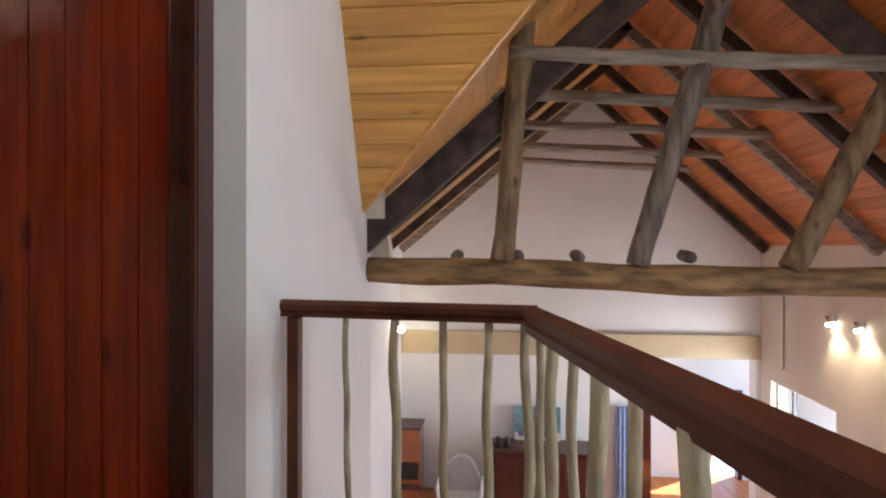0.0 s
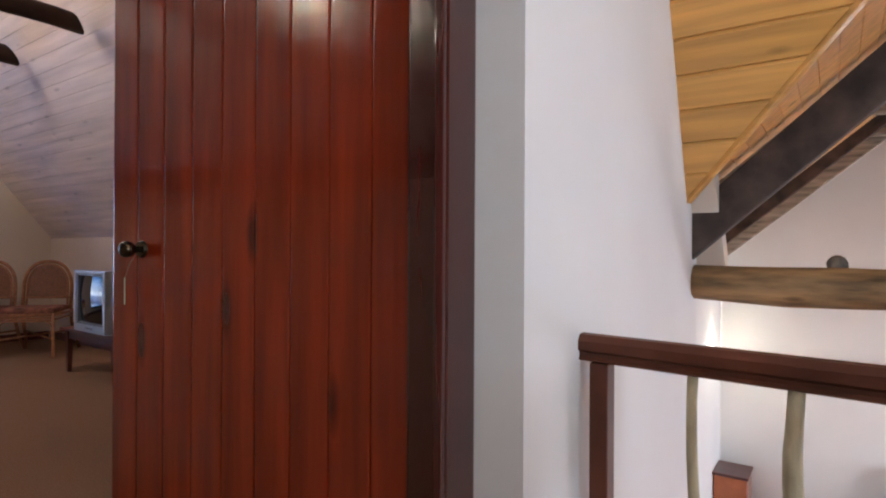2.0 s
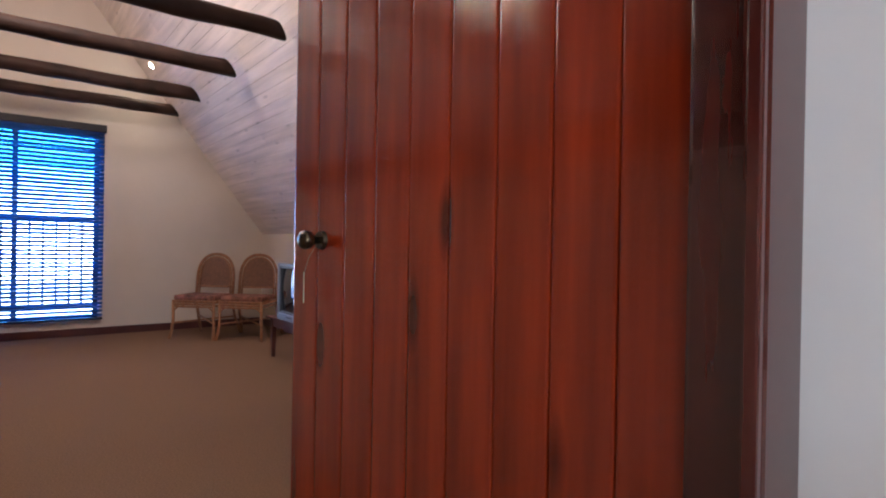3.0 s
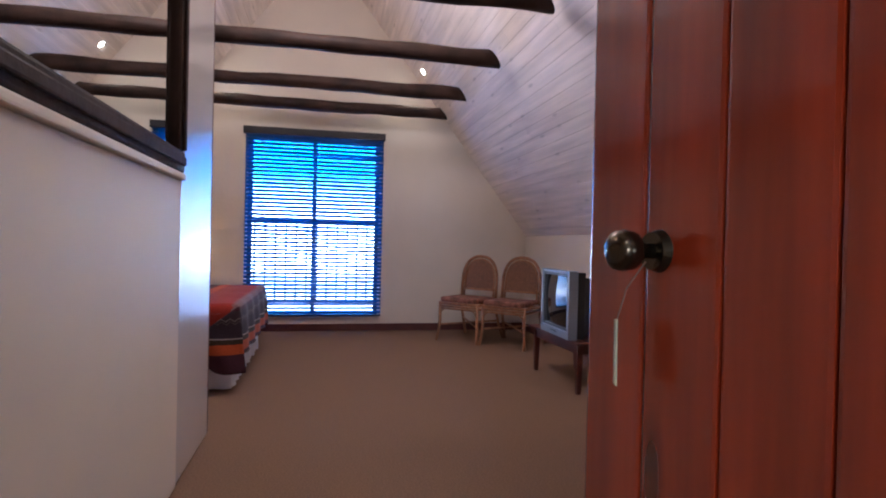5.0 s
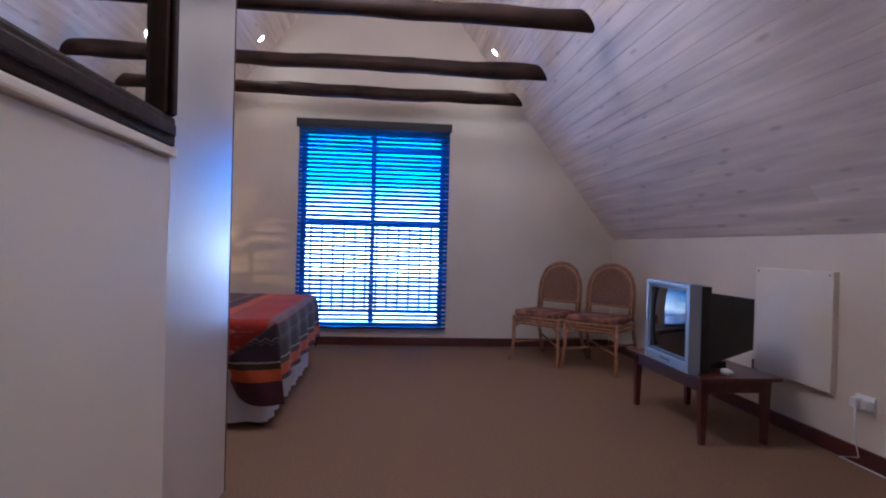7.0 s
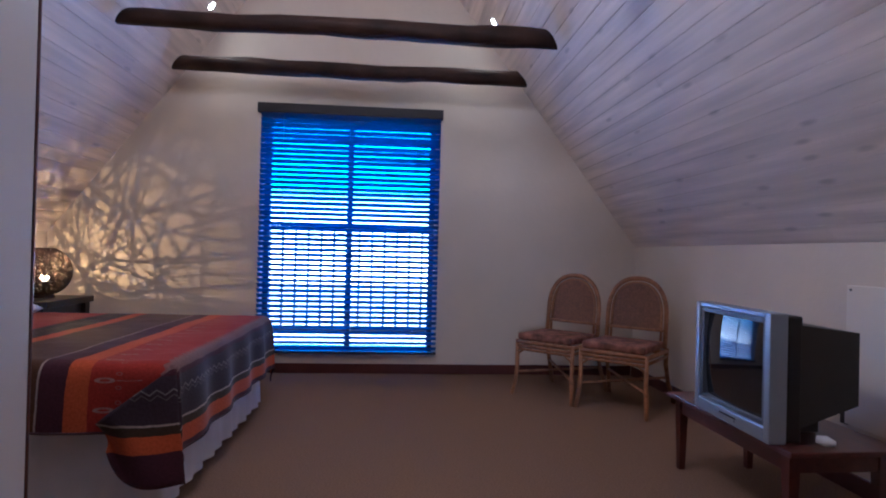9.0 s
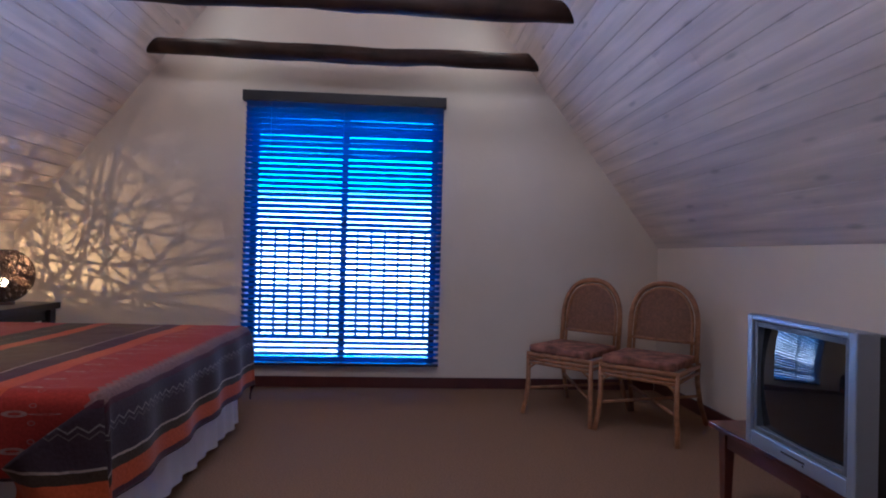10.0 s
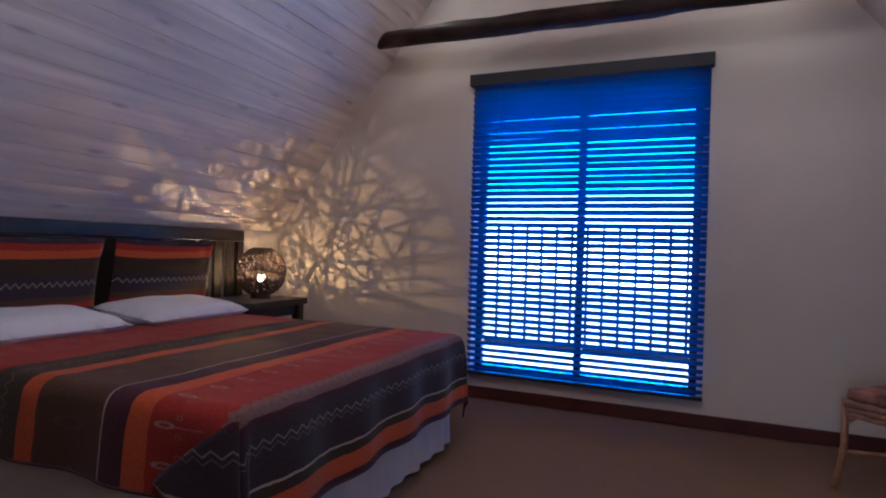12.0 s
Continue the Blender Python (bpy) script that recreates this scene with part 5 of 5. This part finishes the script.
pillow("pillow", "flat white cotton pillow at the head of the bed", "pillow", pose(-5.60, -1.20, BTOP + 0.068, 84, 0, -2), 0.74, 0.46, 0.13, LINEN)
pillow("cushion", "striped woven cushion leaning on the headboard", "cushion", pose(-6.47, -1.345, BTOP + 0.255, -10, 0, 0), 0.72, 0.46, 0.12, CUSHION_COVER)
pillow("cushion", "striped woven cushion leaning on the headboard", "cushion", pose(-5.69, -1.345, BTOP + 0.255, -10, 0, 0), 0.72, 0.46, 0.12, CUSHION_COVER)

hb = thing("headboard", "black stained wooden headboard with slatted ends", "headboard", (0, 0, 0))
HX0, HX1 = -7.27, -4.68
for nm, b in (("top_rail", (HX0, HX1, -1.505, -1.455, 1.06, 1.145)), ("post", (HX0, HX0 + 0.06, -1.505, -1.455, 0.0, 1.059)), ("post", (HX1 - 0.06, HX1, -1.505, -1.455, 0.0, 1.059)), ("panel", (-6.82, -5.10, -1.50, -1.465, 0.3, 1.059)), ("bottom_rail", (HX0 + 0.061, -6.821, -1.50, -1.46, 0.55, 0.62)), ("bottom_rail", (-5.099, HX1 - 0.061, -1.50, -1.46, 0.55, 0.62))):
    q = bmesh.new()
    box(q, *b, 0.006)
    part(nm, q, DARK_WOOD, hb)
for x in (-7.15, -7.03, -6.91, -5.0, -4.89, -4.79):
    q = bmesh.new()
    box(q, x - 0.035, x + 0.035, -1.495, -1.465, 0.621, 1.059, 0.003)
    part("slat", q, DARK_WOOD, hb)

ns = thing("bedside_table", "low black stained bedside table beside the bed", "table", (-7.0, -1.2, 0))
q = bmesh.new()
box(q, -0.405, 0.19, -0.24, 0.235, 0.615, 0.66, 0.004)
part("tabletop", q, DARK_WOOD, ns)
for sx in (-0.365, 0.15):
    for sy in (-0.2, 0.18):
        q = bmesh.new()
        box(q, sx - 0.03, sx + 0.03, sy - 0.03, sy + 0.03, 0, 0.614, 0.004)
        part("leg", q, DARK_WOOD, ns)
q = bmesh.new()
box(q, -0.33, 0.115, 0.15, 0.18, 0.54, 0.613, 0.003)
part("apron", q, DARK_WOOD, ns)

# ---- wicker lamp ----
LMP = (-7.145, -1.18, 0.661)
lamp = thing("table_lamp", "egg-shaped woven dark wicker lamp, switched on", "lamp", LMP)
q = bmesh.new()
bmesh.ops.create_cone(q, cap_ends=True, segments=24, radius1=0.07, radius2=0.065, depth=0.02, matrix=Matrix.Translation((0, 0, 0.01)))
part("base", q, WICKER, lamp)
rnd = random.Random(11)
A, H, CZ = 0.172, 0.178, 0.19
for k in range(104):
    ax = Vector((rnd.gauss(0, 0.8), rnd.gauss(0, 0.8), rnd.gauss(0, 0.8))).normalized()
    u = ax.orthogonal().normalized()
    w = ax.cross(u)
    off = rnd.uniform(-0.75, 0.75) * (0.9 if abs(ax.z) > 0.5 else 0.5)
    r = math.sqrt(1 - off * off)
    pts = []
    for j in range(29):
        a = 2 * math.pi * j / 28 + k
        p = ax * (off + 0.05 * math.sin(3 * a + k)) + (u * math.cos(a) + w * math.sin(a)) * r
        p.normalize()
        if p.z > 0.94:
            p.z = 0.94
        z = p.z * H * (1.0 if p.z > 0 else 1.0)
        pts.append((p.x * A, p.y * A, CZ + max(z, -0.168)))
    q = bmesh.new()
    tube(q, pts, rnd.uniform(0.0015, 0.0027), 5, caps=False)
    part("wicker_strand", q, WICKER, lamp)
q = bmesh.new()
tube(q, [(0, 0, 0.018), (0, 0, 0.11)], 0.014, 10)
part("socket", q, BLACK, lamp)
q = bmesh.new()
bmesh.ops.create_uvsphere(q, u_segments=16, v_segments=10, radius=0.027, matrix=Matrix.Translation((0, 0, 0.145)))
bulb = part("bulb", q, BULB, lamp, smooth=True)

# ---- recessed downlights in the bedroom slopes; the last is an added, unseen one ----
for x, y in ((-7.38, 2.10), (-7.38, 2 * RY - 2.10), (-3.0, 2.10)):
    z = roof_z(y)
    sgn = 1 if y > RY else -1
    t = thing("downlight", "small round recessed downlight, switched on", "downlight", group="downlights")
    t.matrix_basis = Matrix.Translation((x, y, z)) @ pose(0, 0, 0, sgn * -52.4, 0, 0)
    q = bmesh.new()
    ring = [(0.046, -0.001), (0.046, -0.006), (0.034, -0.008), (0.032, -0.001)]
    rr = [[q.verts.new((r * math.cos(a * math.pi / 12), r * math.sin(a * math.pi / 12), d)) for a in range(24)] for r, d in ring]
    for a, b in zip(rr, rr[1:]):
        for k in range(24):
            q.faces.new((a[k], a[(k + 1) % 24], b[(k + 1) % 24], b[k]))
    part("rim", q, PLASTIC, t, smooth=True)
    q = bmesh.new()
    bmesh.ops.create_cone(q, cap_ends=True, segments=20, radius1=0.031, radius2=0.031, depth=0.003, matrix=Matrix.Translation((0, 0, -0.003)))
    part("lens", q, SPOT_GLOW, t)
